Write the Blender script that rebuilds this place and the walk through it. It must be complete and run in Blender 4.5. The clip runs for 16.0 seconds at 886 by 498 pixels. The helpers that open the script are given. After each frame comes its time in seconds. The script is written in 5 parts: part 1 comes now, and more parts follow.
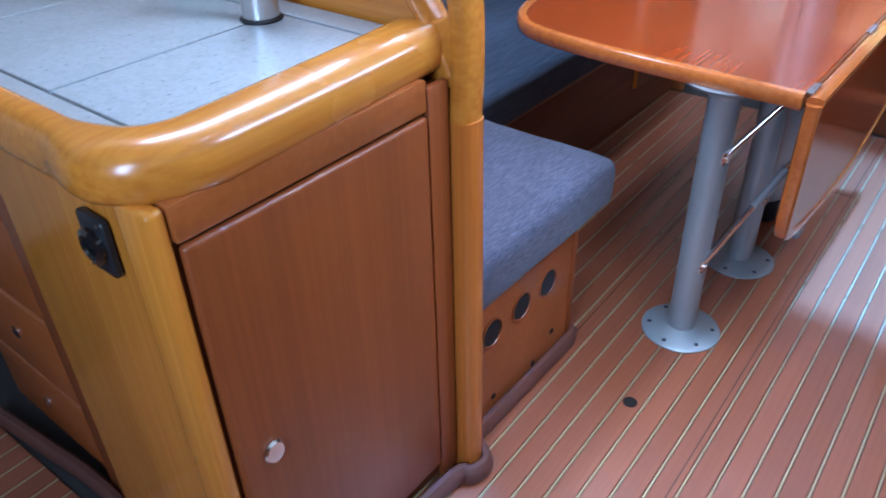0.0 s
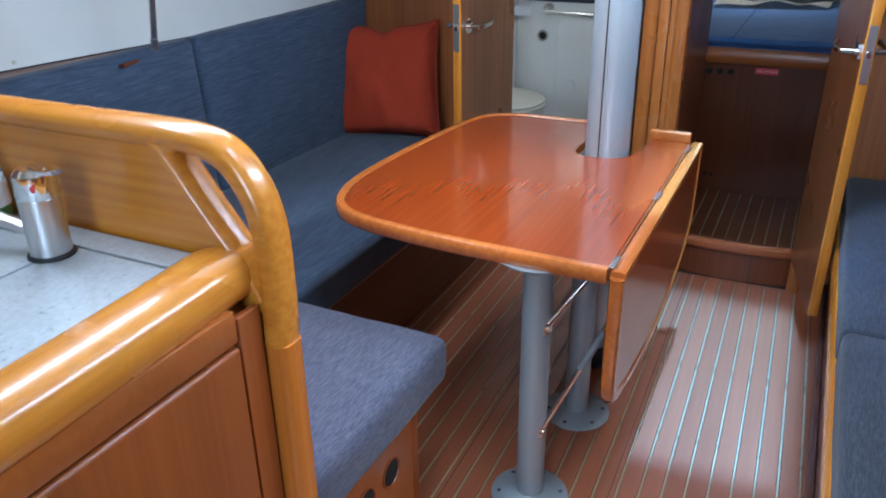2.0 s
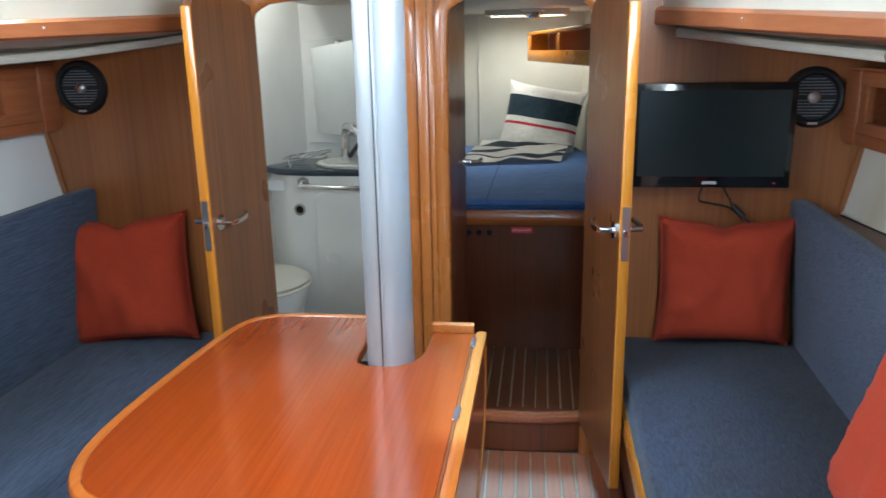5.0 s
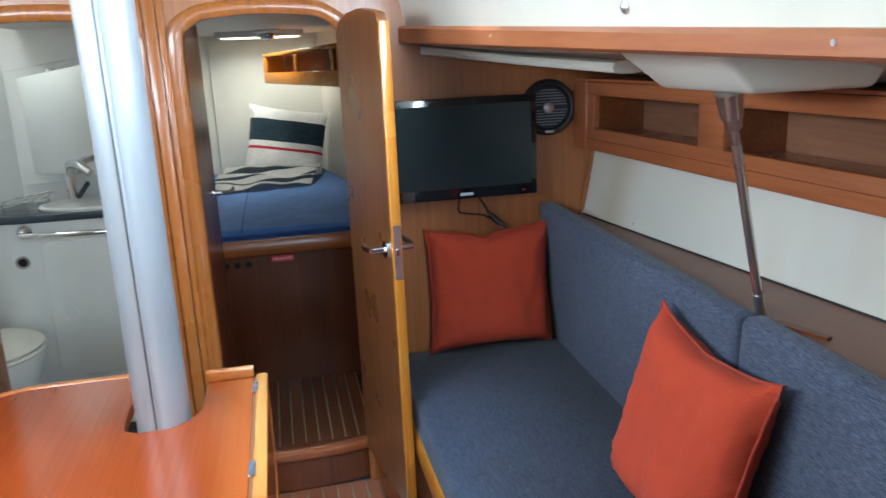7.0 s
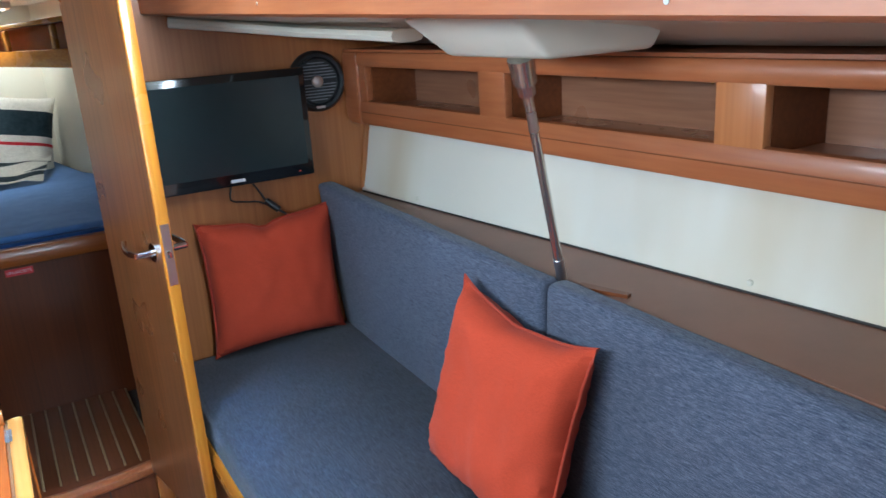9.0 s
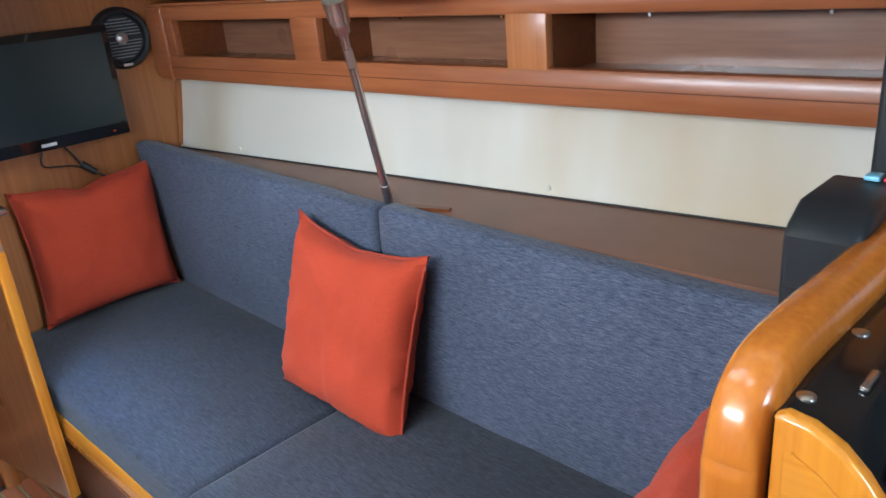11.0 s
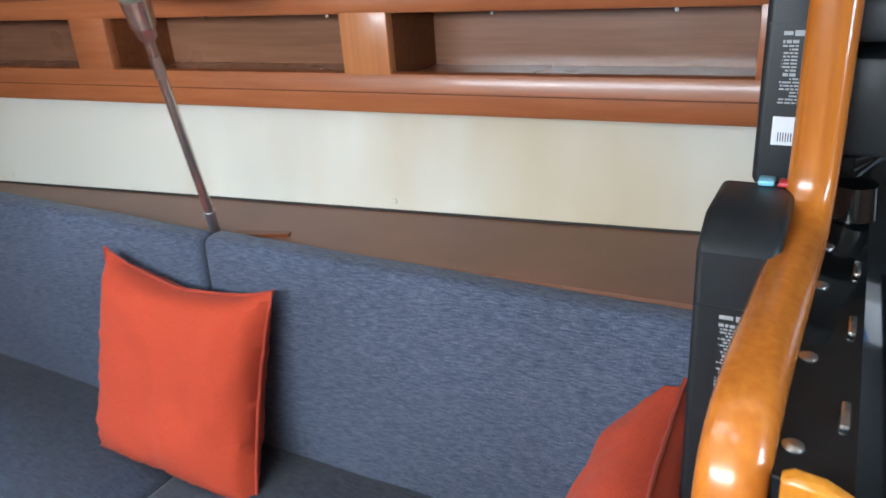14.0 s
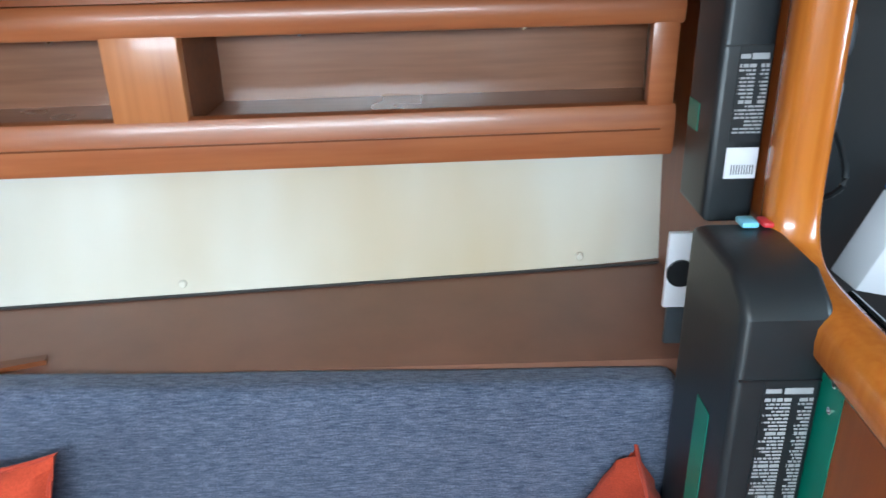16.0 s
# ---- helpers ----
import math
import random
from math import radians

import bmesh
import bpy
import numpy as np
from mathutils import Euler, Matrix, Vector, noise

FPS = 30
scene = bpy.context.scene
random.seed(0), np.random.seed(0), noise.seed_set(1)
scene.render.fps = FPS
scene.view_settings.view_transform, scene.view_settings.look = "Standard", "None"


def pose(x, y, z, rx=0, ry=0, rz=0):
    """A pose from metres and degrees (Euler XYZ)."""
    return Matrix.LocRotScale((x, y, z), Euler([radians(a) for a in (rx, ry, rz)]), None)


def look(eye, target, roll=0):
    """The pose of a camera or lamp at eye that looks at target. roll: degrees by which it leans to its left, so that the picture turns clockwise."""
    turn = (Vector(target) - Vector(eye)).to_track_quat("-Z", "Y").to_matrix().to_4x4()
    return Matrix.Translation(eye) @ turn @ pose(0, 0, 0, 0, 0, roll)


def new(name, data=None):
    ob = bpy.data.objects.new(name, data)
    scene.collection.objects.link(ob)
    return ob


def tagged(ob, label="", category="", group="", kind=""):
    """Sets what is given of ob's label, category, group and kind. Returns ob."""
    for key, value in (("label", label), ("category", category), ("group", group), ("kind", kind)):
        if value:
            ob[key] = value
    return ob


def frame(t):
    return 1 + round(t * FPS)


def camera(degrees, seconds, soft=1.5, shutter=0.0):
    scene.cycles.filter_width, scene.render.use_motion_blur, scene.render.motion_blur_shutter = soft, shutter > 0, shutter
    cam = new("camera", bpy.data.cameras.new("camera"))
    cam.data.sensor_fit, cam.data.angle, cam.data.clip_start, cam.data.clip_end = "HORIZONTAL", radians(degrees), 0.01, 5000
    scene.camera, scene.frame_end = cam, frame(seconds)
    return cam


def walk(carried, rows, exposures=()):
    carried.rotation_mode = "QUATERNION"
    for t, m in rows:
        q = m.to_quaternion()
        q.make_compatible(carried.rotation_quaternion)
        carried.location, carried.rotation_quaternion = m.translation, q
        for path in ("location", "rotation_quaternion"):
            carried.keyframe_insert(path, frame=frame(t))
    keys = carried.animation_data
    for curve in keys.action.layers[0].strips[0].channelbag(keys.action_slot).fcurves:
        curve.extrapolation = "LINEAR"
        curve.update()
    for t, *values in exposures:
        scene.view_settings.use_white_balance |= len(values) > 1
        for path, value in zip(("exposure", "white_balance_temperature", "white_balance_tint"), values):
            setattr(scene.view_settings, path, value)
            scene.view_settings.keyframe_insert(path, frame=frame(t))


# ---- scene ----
cam = camera(60.4, 16.0, shutter=0.4)
PATH = [
    (0, (0.135, 0.179, 1.294), (-0.916, 1.451, 0.163), -1.8),
    (0.5, (0.137, 0.193, 1.311), (-0.833, 1.565, 0.227), -1.2),
    (1, (0.137, 0.218, 1.329), (-0.767, 1.687, 0.316), -0.9),
    (1.5, (0.139, 0.244, 1.359), (-0.718, 1.795, 0.432), -1.0),
    (2, (0.13, 0.269, 1.392), (-0.676, 1.896, 0.553), -0.9),
    (2.5, (0.123, 0.296, 1.415), (-0.635, 1.988, 0.663), -1.0),
    (3, (0.109, 0.303, 1.439), (-0.598, 2.051, 0.770), -0.8),
    (3.5, (0.087, 0.355, 1.465), (-0.565, 2.149, 0.869), -0.8),
    (3.7, (0.079, 0.384, 1.468), (-0.547, 2.197, 0.897), -1.0),
    (5.8, (-0.044, 0.579, 1.548), (-0.019, 2.514, 1.044), -1.7),
    (6, (-0.056, 0.576, 1.541), (0.032, 2.513, 1.051), -2.1),
    (6.5, (-0.085, 0.58, 1.533), (0.182, 2.501, 1.045), -2.2),
    (7, (-0.061, 0.624, 1.526), (0.338, 2.519, 1.027), -2.6),
    (7.5, (-0.038, 0.72, 1.522), (0.512, 2.573, 1.01), -2.8),
    (8, (-0.02, 0.768, 1.518), (0.661, 2.57, 0.983), -3.1),
    (8.5, (-0.031, 0.781, 1.513), (0.796, 2.511, 0.944), -3.2),
    (9, (-0.082, 0.782, 1.522), (0.878, 2.432, 0.925), -3.6),
    (9.5, (-0.123, 0.774, 1.526), (0.947, 2.343, 0.899), -4.1),
    (10, (-0.158, 0.732, 1.517), (1.031, 2.197, 0.855), -4.2),
    (10.2, (-0.169, 0.715, 1.51), (1.05, 2.147, 0.829), -4.4),
    (12.5, (-0.304, 0.628, 1.502), (1.128, 1.806, 0.751), -5.3),
    (13, (-0.31, 0.713, 1.521), (1.172, 1.818, 0.757), -5.1),
    (13.5, (-0.245, 0.781, 1.515), (1.283, 1.808, 0.732), -4.9),
    (14, (-0.152, 0.853, 1.505), (1.452, 1.76, 0.727), -4.0),
    (14.5, (-0.071, 0.985, 1.508), (1.604, 1.731, 0.71), -3.2),
    (15, (-0.046, 1.114, 1.502), (1.698, 1.68, 0.703), -2.9),
    (15.5, (0.026, 1.181, 1.5), (1.83, 1.506, 0.7), -2.3),
    (16, (0.046, 1.277, 1.505), (1.88, 1.294, 0.706), -1.3),
]
EXPOSURES = [(0.0, -0.02, 4800, 13), (0.7, -0.1, 4650, 9), (1.5, -0.1, 5000, 8), (2.5, -0.08, 5550, 6), (3.5, -0.02, 5800, 5), (6.0, 0.0, 5750, 4), (9.0, 0.45, 5500, 2), (10.2, 0.53, 5700, 5), (12.5, 0.61, 6050, 7), (14.0, 0.65, 6000, 5), (14.5, 0.7, 5950, 3), (15.5, 0.84, 5700, 1), (16.0, 0.86, 5650, 0)]
walk(cam, [(t, look(eye, target, roll)) for t, eye, target, roll in PATH], EXPOSURES)

# ---- world, lights, exposure ----
world = bpy.data.worlds.new("sky")
scene.world = world
world.use_nodes = True
wn = world.node_tree.nodes
sky = wn.new("ShaderNodeTexSky")
sky.sky_type = "NISHITA"
sky.sun_disc = False
sky.sun_elevation, sky.sun_rotation = radians(48), radians(200)
world.node_tree.links.new(sky.outputs[0], wn["Background"].inputs[0])
wn["Background"].inputs[1].default_value = 0.12


def area_light(name, m, sx, sy, watts, colour, spread=180):
    d = bpy.data.lights.new(name, "AREA")
    d.shape, d.size, d.size_y, d.energy, d.color = "RECTANGLE", sx, sy, watts, colour
    d.spread = radians(spread)
    ob = new(name, d)
    ob.matrix_world = m
    return ob


SKY_BLUE, SKY_WHITE = (0.62, 0.80, 1.0), (0.86, 0.93, 1.0)
area_light("hatch_light", look((-0.02, 2.35, 1.93), (-0.02, 2.35, 0)), 0.3, 0.6, 1.1, SKY_BLUE, 95)
# the patch of blue sky straight above the open hatch
area_light("hatch_sky_light", look((-0.02, 2.0, 6.0), (-0.02, 2.2, 0)), 0.22, 0.22, 85, (0.18, 0.50, 1.0), 40)
# lamp in an added, unseen hatch, aimed to brighten the floor by the galley
area_light("unseen_aft_hatch_light", look((-0.15, 1.11, 1.93), (-0.15, 1.15, 0)), 0.4, 0.4, 2.3, SKY_WHITE, 62)
area_light("companionway_light", look((0.08, -0.90, 1.48), (-0.5, 1.0, 0.6)), 0.38, 0.85, 24, (0.72, 0.87, 1.0))
area_light("port_window_light", look((-1.17, 1.65, 1.74), (0.9, 1.75, 1.12)), 1.7, 0.2, 36, SKY_WHITE)
area_light("starboard_window_light", look((0.36, 1.95, 1.74), (-1.7, 2.2, 1.15)), 1.6, 0.2, 32, SKY_WHITE)
# added lamp over a made-up roof opening, to brighten the forward cabin
area_light("cabin_fill_light", look((-0.1, 5.67, 1.80), (-0.1, 5.67, 0)), 0.45, 0.42, 13, (1.0, 0.93, 0.82))
# added ceiling lamp that brightens the washroom; it has no hatch of its own
area_light("washroom_fill_light", look((-1.05, 3.75, 1.83), (-1.05, 3.75, 0)), 0.25, 0.25, 6.0, (1.0, 0.96, 0.88))

# ---- materials ----


def material(name):
    m = bpy.data.materials.new(name)
    m.use_nodes = True
    return m, m.node_tree.nodes, m.node_tree.links, m.node_tree.nodes["Principled BSDF"]


def coords(n, l, scale, rotation=(0, 0, 0)):
    tc, mp = n.new("ShaderNodeTexCoord"), n.new("ShaderNodeMapping")
    mp.inputs["Scale"].default_value = scale
    mp.inputs["Rotation"].default_value = [radians(a) for a in rotation]
    l.new(tc.outputs["Object"], mp.inputs[0])
    return mp


def noise_node(n, l, mp, scale, detail=4, rough=0.6):
    t = n.new("ShaderNodeTexNoise")
    t.inputs["Scale"].default_value, t.inputs["Detail"].default_value, t.inputs["Roughness"].default_value = scale, detail, rough
    l.new(mp.outputs[0], t.inputs["Vector"])
    return t


def ramp(n, l, fac, stops):
    r = n.new("ShaderNodeValToRGB")
    while len(r.color_ramp.elements) < len(stops):
        r.color_ramp.elements.new(0.5)
    for e, (p, c) in zip(r.color_ramp.elements, stops):
        e.position, e.color = p, (*c, 1)
    l.new(fac, r.inputs[0])
    return r


def mix(n, l, fac, a, b, mode="MIX"):
    m = n.new("ShaderNodeMix")
    m.data_type, m.blend_type = "RGBA", mode
    for sock, v in ((m.inputs[0], fac), (m.inputs[6], a), (m.inputs[7], b)):
        if isinstance(v, (int, float)):
            sock.default_value = v
        elif isinstance(v, tuple):
            sock.default_value = (*v, 1)
        else:
            l.new(v, sock)
    return m.outputs[2]


def bump(n, l, height, strength, distance, bsdf):
    b = n.new("ShaderNodeBump")
    b.inputs["Strength"].default_value, b.inputs["Distance"].default_value = strength, distance
    l.new(height, b.inputs["Height"])
    l.new(b.outputs[0], bsdf.inputs["Normal"])


def wood(name, dark, light, axis="y", rough=0.35, coat=0.3, contrast=1.0, figure=1.0, relief=0.005):
    """Varnished timber: long pores and broad figure along one axis, with wear in the gloss."""
    m, n, l, b = material(name)
    long, short = 0.45, 30
    sc = {"x": (long, short, short), "y": (short, long, short), "z": (short, short, long)}[axis]
    mp = coords(n, l, sc)
    fine = noise_node(n, l, mp, 3.2, 2, 0.5)
    sc2 = {"x": (0.35, 5, 5), "y": (5, 0.35, 5), "z": (5, 5, 0.35)}[axis]
    mp2 = coords(n, l, sc2)
    broad = noise_node(n, l, mp2, 1.3, 2, 0.5)
    mid = tuple((a + c) / 2 for a, c in zip(dark, light))
    lo, hi = 0.5 - 0.3 / contrast, 0.5 + 0.3 / contrast
    r1 = ramp(n, l, fine.outputs[0], [(lo, dark), (0.5, mid), (hi, light)])
    r2 = ramp(n, l, broad.outputs[0], [(0.28, tuple(c * (1 - 0.17 * figure) for c in (1, 1, 1))), (0.72, (1.1, 1.09, 1.07))])
    col = mix(n, l, 1.0, r1.outputs[0], r2.outputs[0], "MULTIPLY")
    oi = n.new("ShaderNodeObjectInfo")
    rr = ramp(n, l, oi.outputs["Random"], [(0.0, (0.9, 0.88, 0.86)), (1.0, (1.06, 1.06, 1.06))])
    col = mix(n, l, 1.0, col, rr.outputs[0], "MULTIPLY")
    l.new(col, b.inputs["Base Color"])
    mp3 = coords(n, l, (3, 3, 3))
    wear = noise_node(n, l, mp3, 1.6, 2, 0.5)
    wr = n.new("ShaderNodeMapRange")
    wr.inputs["From Min"].default_value, wr.inputs["From Max"].default_value = 0.3, 0.7
    wr.inputs["To Min"].default_value, wr.inputs["To Max"].default_value = max(0.05, rough - 0.04), rough + 0.05
    l.new(wear.outputs[0], wr.inputs[0])
    l.new(wr.outputs[0], b.inputs["Roughness"])
    b.inputs["Coat Weight"].default_value, b.inputs["Coat Roughness"].default_value = coat, 0.12
    if relief:
        bump(n, l, fine.outputs[0], relief, 0.001, b)
    return m


def fabric(name, dark, light, streak=(3, 60, 60), weave=420.0, mottle=0.15, sheen=0.15):
    m, n, l, b = material(name)
    mp = coords(n, l, streak)
    s1 = noise_node(n, l, mp, 2.6, 5, 0.75)
    mp2 = coords(n, l, (1, 1, 1))
    s2 = noise_node(n, l, mp2, weave, 2, 0.5)
    s3 = noise_node(n, l, mp2, 2.2, 3, 0.5)
    r1 = ramp(n, l, s1.outputs[0], [(0.36, dark), (0.7, light)])
    r3 = ramp(n, l, s3.outputs[0], [(0.3, (1 - mottle,) * 3), (0.7, (1 + mottle * 0.7,) * 3)])
    r2 = ramp(n, l, s2.outputs[0], [(0.3, (0.75, 0.75, 0.75)), (0.7, (1.2, 1.2, 1.2))])
    col = mix(n, l, 1.0, mix(n, l, 1.0, r1.outputs[0], r3.outputs[0], "MULTIPLY"), r2.outputs[0], "MULTIPLY")
    l.new(col, b.inputs["Base Color"])
    b.inputs["Roughness"].default_value = 0.92
    b.inputs["Sheen Weight"].default_value = sheen
    b.inputs["Specular IOR Level"].default_value = 0.15
    bump(n, l, s2.outputs[0], 0.35, 0.002, b)
    return m


def plain(name, colour, rough=0.5, metal=0.0, vary=0.12, coat=0.0, scale=5.0, relief=0.05):
    m, n, l, b = material(name)
    mp = coords(n, l, (1, 1, 1))
    t = noise_node(n, l, mp, scale, 5, 0.6)
    f = noise_node(n, l, mp, scale * 40, 2, 0.5)
    r = ramp(n, l, t.outputs[0], [(0.3, tuple(c * (1 - vary) for c in colour)), (0.7, tuple(min(1, c * (1 + vary * 0.5)) for c in colour))])
    l.new(r.outputs[0], b.inputs["Base Color"])
    b.inputs["Roughness"].default_value, b.inputs["Metallic"].default_value = rough, metal
    b.inputs["Coat Weight"].default_value = coat
    bump(n, l, f.outputs[0], relief, 0.001, b)
    return m


def stained(name, colour, stain, rough=0.6):
    """Painted lining with soft yellowed patches."""
    m, n, l, b = material(name)
    mp = coords(n, l, (1.0, 2.2, 0.6))
    t = noise_node(n, l, mp, 1.1, 3, 0.5)
    r = ramp(n, l, t.outputs[0], [(0.46, colour), (0.68, stain)])
    l.new(r.outputs[0], b.inputs["Base Color"])
    b.inputs["Roughness"].default_value = rough
    f = noise_node(n, l, coords(n, l, (1, 1, 1)), 90, 3, 0.5)
    bump(n, l, f.outputs[0], 0.08, 0.001, b)
    return m


def speckled(name):
    m, n, l, b = material(name)
    mp = coords(n, l, (1, 1, 1))
    t = noise_node(n, l, mp, 130, 2, 0.6)
    t2 = noise_node(n, l, mp, 60, 4, 0.6)
    r = ramp(n, l, t.outputs[0], [(0.27, (0.17, 0.18, 0.18)), (0.33, (0.34, 0.36, 0.37)), (0.8, (0.42, 0.44, 0.45))])
    r2 = ramp(n, l, t2.outputs[0], [(0.3, (0.86, 0.86, 0.84)), (0.6, (1, 1, 1))])
    l.new(mix(n, l, 1.0, r.outputs[0], r2.outputs[0], "MULTIPLY"), b.inputs["Base Color"])
    b.inputs["Roughness"].default_value = 0.28
    bump(n, l, t2.outputs[0], 0.05, 0.001, b)
    return m


def glass(name, colour, rough=0.05):
    m, n, l, b = material(name)
    b.inputs["Base Color"].default_value = (*colour, 1)
    b.inputs["Transmission Weight"].default_value, b.inputs["Roughness"].default_value, b.inputs["IOR"].default_value = 1.0, rough, 1.4
    return m


HONEY = (0.46, 0.155, 0.012), (0.63, 0.252, 0.026)
W_HONEY_X = wood("honey_timber_x", *HONEY, "x", 0.24, 0.35)
W_HONEY_Y = wood("honey_timber_y", *HONEY, "y", 0.24, 0.35)
W_HONEY_Z = wood("honey_timber_z", *HONEY, "z", 0.24, 0.35)
W_RAIL = wood("orange_rail_timber", (0.42, 0.115, 0.012), (0.57, 0.195, 0.026), "z", 0.22, 0.35, 0.8)
# paler timber for one shelf divider: the light it reflects, put into its colour
W_DIVIDER_LIT = wood("lit_divider_timber", (0.36, 0.125, 0.042), (0.50, 0.20, 0.072), "z", 0.34, 0.2, 0.8)
W_POST = wood("post_timber", (0.26, 0.078, 0.014), (0.42, 0.145, 0.028), "z", 0.28, 0.3, 0.8)
W_CAB = wood("cabinet_veneer", (0.195, 0.043, 0.007), (0.29, 0.078, 0.014), "z", 0.40, 0.12, 0.7)
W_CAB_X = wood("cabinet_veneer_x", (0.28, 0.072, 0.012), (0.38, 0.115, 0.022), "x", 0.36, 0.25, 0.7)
W_BULK = wood("bulkhead_veneer", (0.265, 0.088, 0.024), (0.42, 0.16, 0.048), "z", 0.4, 0.2, 0.8)
W_DOOR = wood("door_veneer", (0.125, 0.040, 0.012), (0.26, 0.098, 0.034), "z", 0.3, 0.4, 1.1, 1.0)
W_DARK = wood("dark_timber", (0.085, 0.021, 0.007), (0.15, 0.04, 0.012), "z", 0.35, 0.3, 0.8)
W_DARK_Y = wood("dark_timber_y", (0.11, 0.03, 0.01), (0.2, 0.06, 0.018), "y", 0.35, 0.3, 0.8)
W_RED_Y = wood("red_timber_y", (0.30, 0.088, 0.030), (0.42, 0.148, 0.056), "y", 0.36, 0.2, 0.8)
W_SHELF_BACK = wood("shelf_back_veneer", (0.2, 0.085, 0.045), (0.32, 0.15, 0.085), "y", 0.3, 0.3, 0.8)
W_TABLE = wood("table_veneer", (0.18, 0.024, 0.003), (0.265, 0.044, 0.006), "y", 0.18, 0.4, 0.3, 0.5, 0.0)
W_TABLE_EDGE = wood("table_edge", (0.36, 0.09, 0.014), (0.50, 0.15, 0.026), "y", 0.2, 0.7)
W_SOLE = wood("sole_plank", (0.225, 0.063, 0.024), (0.34, 0.104, 0.042), "y", 0.36, 0.15, 0.7, 0.8)
W_HOLLY = wood("holly_strip", (0.38, 0.27, 0.14), (0.50, 0.38, 0.21), "y", 0.3, 0.4, 0.7, 0.5)
for sole_mat in (W_SOLE, W_HOLLY):  # hazy worn varnish
    shader = sole_mat.node_tree.nodes["Principled BSDF"]
    shader.inputs["Specular IOR Level"].default_value = 0.45
    shader.inputs["Coat Weight"].default_value, shader.inputs["Coat Roughness"].default_value, shader.inputs["Coat IOR"].default_value = 0.5, 0.5, 1.6
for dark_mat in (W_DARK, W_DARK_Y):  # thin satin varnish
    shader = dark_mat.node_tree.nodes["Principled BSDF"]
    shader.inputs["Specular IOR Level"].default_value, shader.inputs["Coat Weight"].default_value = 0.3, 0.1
W_TRIM = plain("brown_base_trim", (0.13, 0.05, 0.035), 0.5, vary=0.25)
W_LEDGE = plain("brown_ledge_laminate", (0.21, 0.095, 0.06), 0.42, vary=0.18, coat=0.1)
F_BLUE = fabric("slate_blue_weave", (0.035, 0.055, 0.095), (0.085, 0.115, 0.175), (40, 4, 60))
F_STAR = fabric("heather_blue_weave", (0.034, 0.045, 0.078), (0.150, 0.172, 0.235), (150, 18, 210))
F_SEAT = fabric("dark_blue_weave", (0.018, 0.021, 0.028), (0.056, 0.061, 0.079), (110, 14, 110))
F_STOOL = fabric("violet_grey_weave", (0.051, 0.051, 0.076), (0.124, 0.121, 0.162), (90, 14, 60))
F_PILLOW = fabric("terracotta_cotton", (0.455, 0.056, 0.025), (0.535, 0.073, 0.033), (160, 160, 160), 700, 0.05, 0.05)
F_PIPE = fabric("terracotta_seam", (0.36, 0.045, 0.022), (0.46, 0.06, 0.03), (8, 8, 8), 900)
F_SHEET = fabric("blue_sheet", (0.075, 0.16, 0.37), (0.11, 0.21, 0.45), (6, 6, 6), 700)
F_SHEET_DARK = fabric("navy_mattress_side", (0.02, 0.055, 0.16), (0.035, 0.08, 0.22), (6, 6, 6), 500)
F_WHITE = fabric("white_linen", (0.62, 0.60, 0.55), (0.78, 0.76, 0.70), (20, 20, 20), 500)
F_NAVY = fabric("navy_band", (0.015, 0.03, 0.04), (0.03, 0.05, 0.065), (20, 20, 20), 500)
F_REDBAND = fabric("red_band", (0.42, 0.02, 0.03), (0.55, 0.04, 0.05), (20, 20, 20), 500)
M_WHITE = plain("white_gelcoat", (0.66, 0.63, 0.53), 0.42, vary=0.05)
M_LINING = stained("white_lining", (0.69, 0.66, 0.575), (0.56, 0.46, 0.31))
M_LINING_P = stained("pale_lining", (0.77, 0.78, 0.76), (0.72, 0.71, 0.66))
M_GLOSSWHITE = plain("moulded_white", (0.78, 0.77, 0.73), 0.28, vary=0.05, coat=0.2)
M_ALU = plain("anodised_aluminium", (0.38, 0.405, 0.42), 0.38, 0.45, 0.05)
M_LEG = plain("grey_painted_metal", (0.34, 0.38, 0.40), 0.38, 0.35, 0.1)
M_CHROME = plain("chrome", (0.78, 0.78, 0.78), 0.12, 1.0, 0.05)
M_BRUSHED = plain("brushed_steel", (0.6, 0.6, 0.6), 0.34, 1.0, 0.1)
M_ROD = plain("dull_steel_rod", (0.60, 0.58, 0.56), 0.24, 0.95, 0.2)
M_BLACK = plain("black_plastic", (0.012, 0.014, 0.016), 0.42, vary=0.3)
M_BLACKGLOSS = plain("black_gloss", (0.008, 0.009, 0.010), 0.12, vary=0.3, coat=0.5)
M_SCREEN = plain("dark_screen", (0.014, 0.026, 0.029), 0.22, vary=0.1)
M_CHARCOAL = plain("charcoal_plastic", (0.014, 0.018, 0.021), 0.42, vary=0.2, relief=0.15)
M_GREYPLASTIC = plain("grey_plastic", (0.2, 0.22, 0.24), 0.45, vary=0.12)
M_DARKGREY = plain("dark_grey_plastic", (0.05, 0.06, 0.07), 0.5, vary=0.2)
M_STONE = plain("dark_slate_top", (0.045, 0.06, 0.08), 0.22, vary=0.2, coat=0.3)
M_COUNTER = speckled("speckled_worktop")
M_GROUT = plain("dark_joint", (0.035, 0.03, 0.028), 0.8)
M_RED = plain("red_label", (0.6, 0.03, 0.04), 0.4)
M_LABEL = plain("white_label", (0.75, 0.76, 0.8), 0.5, vary=0.04)
M_INK = plain("pale_print", (0.36, 0.37, 0.38), 0.5)
M_GREEN = plain("green_cover", (0.015, 0.18, 0.12), 0.4)
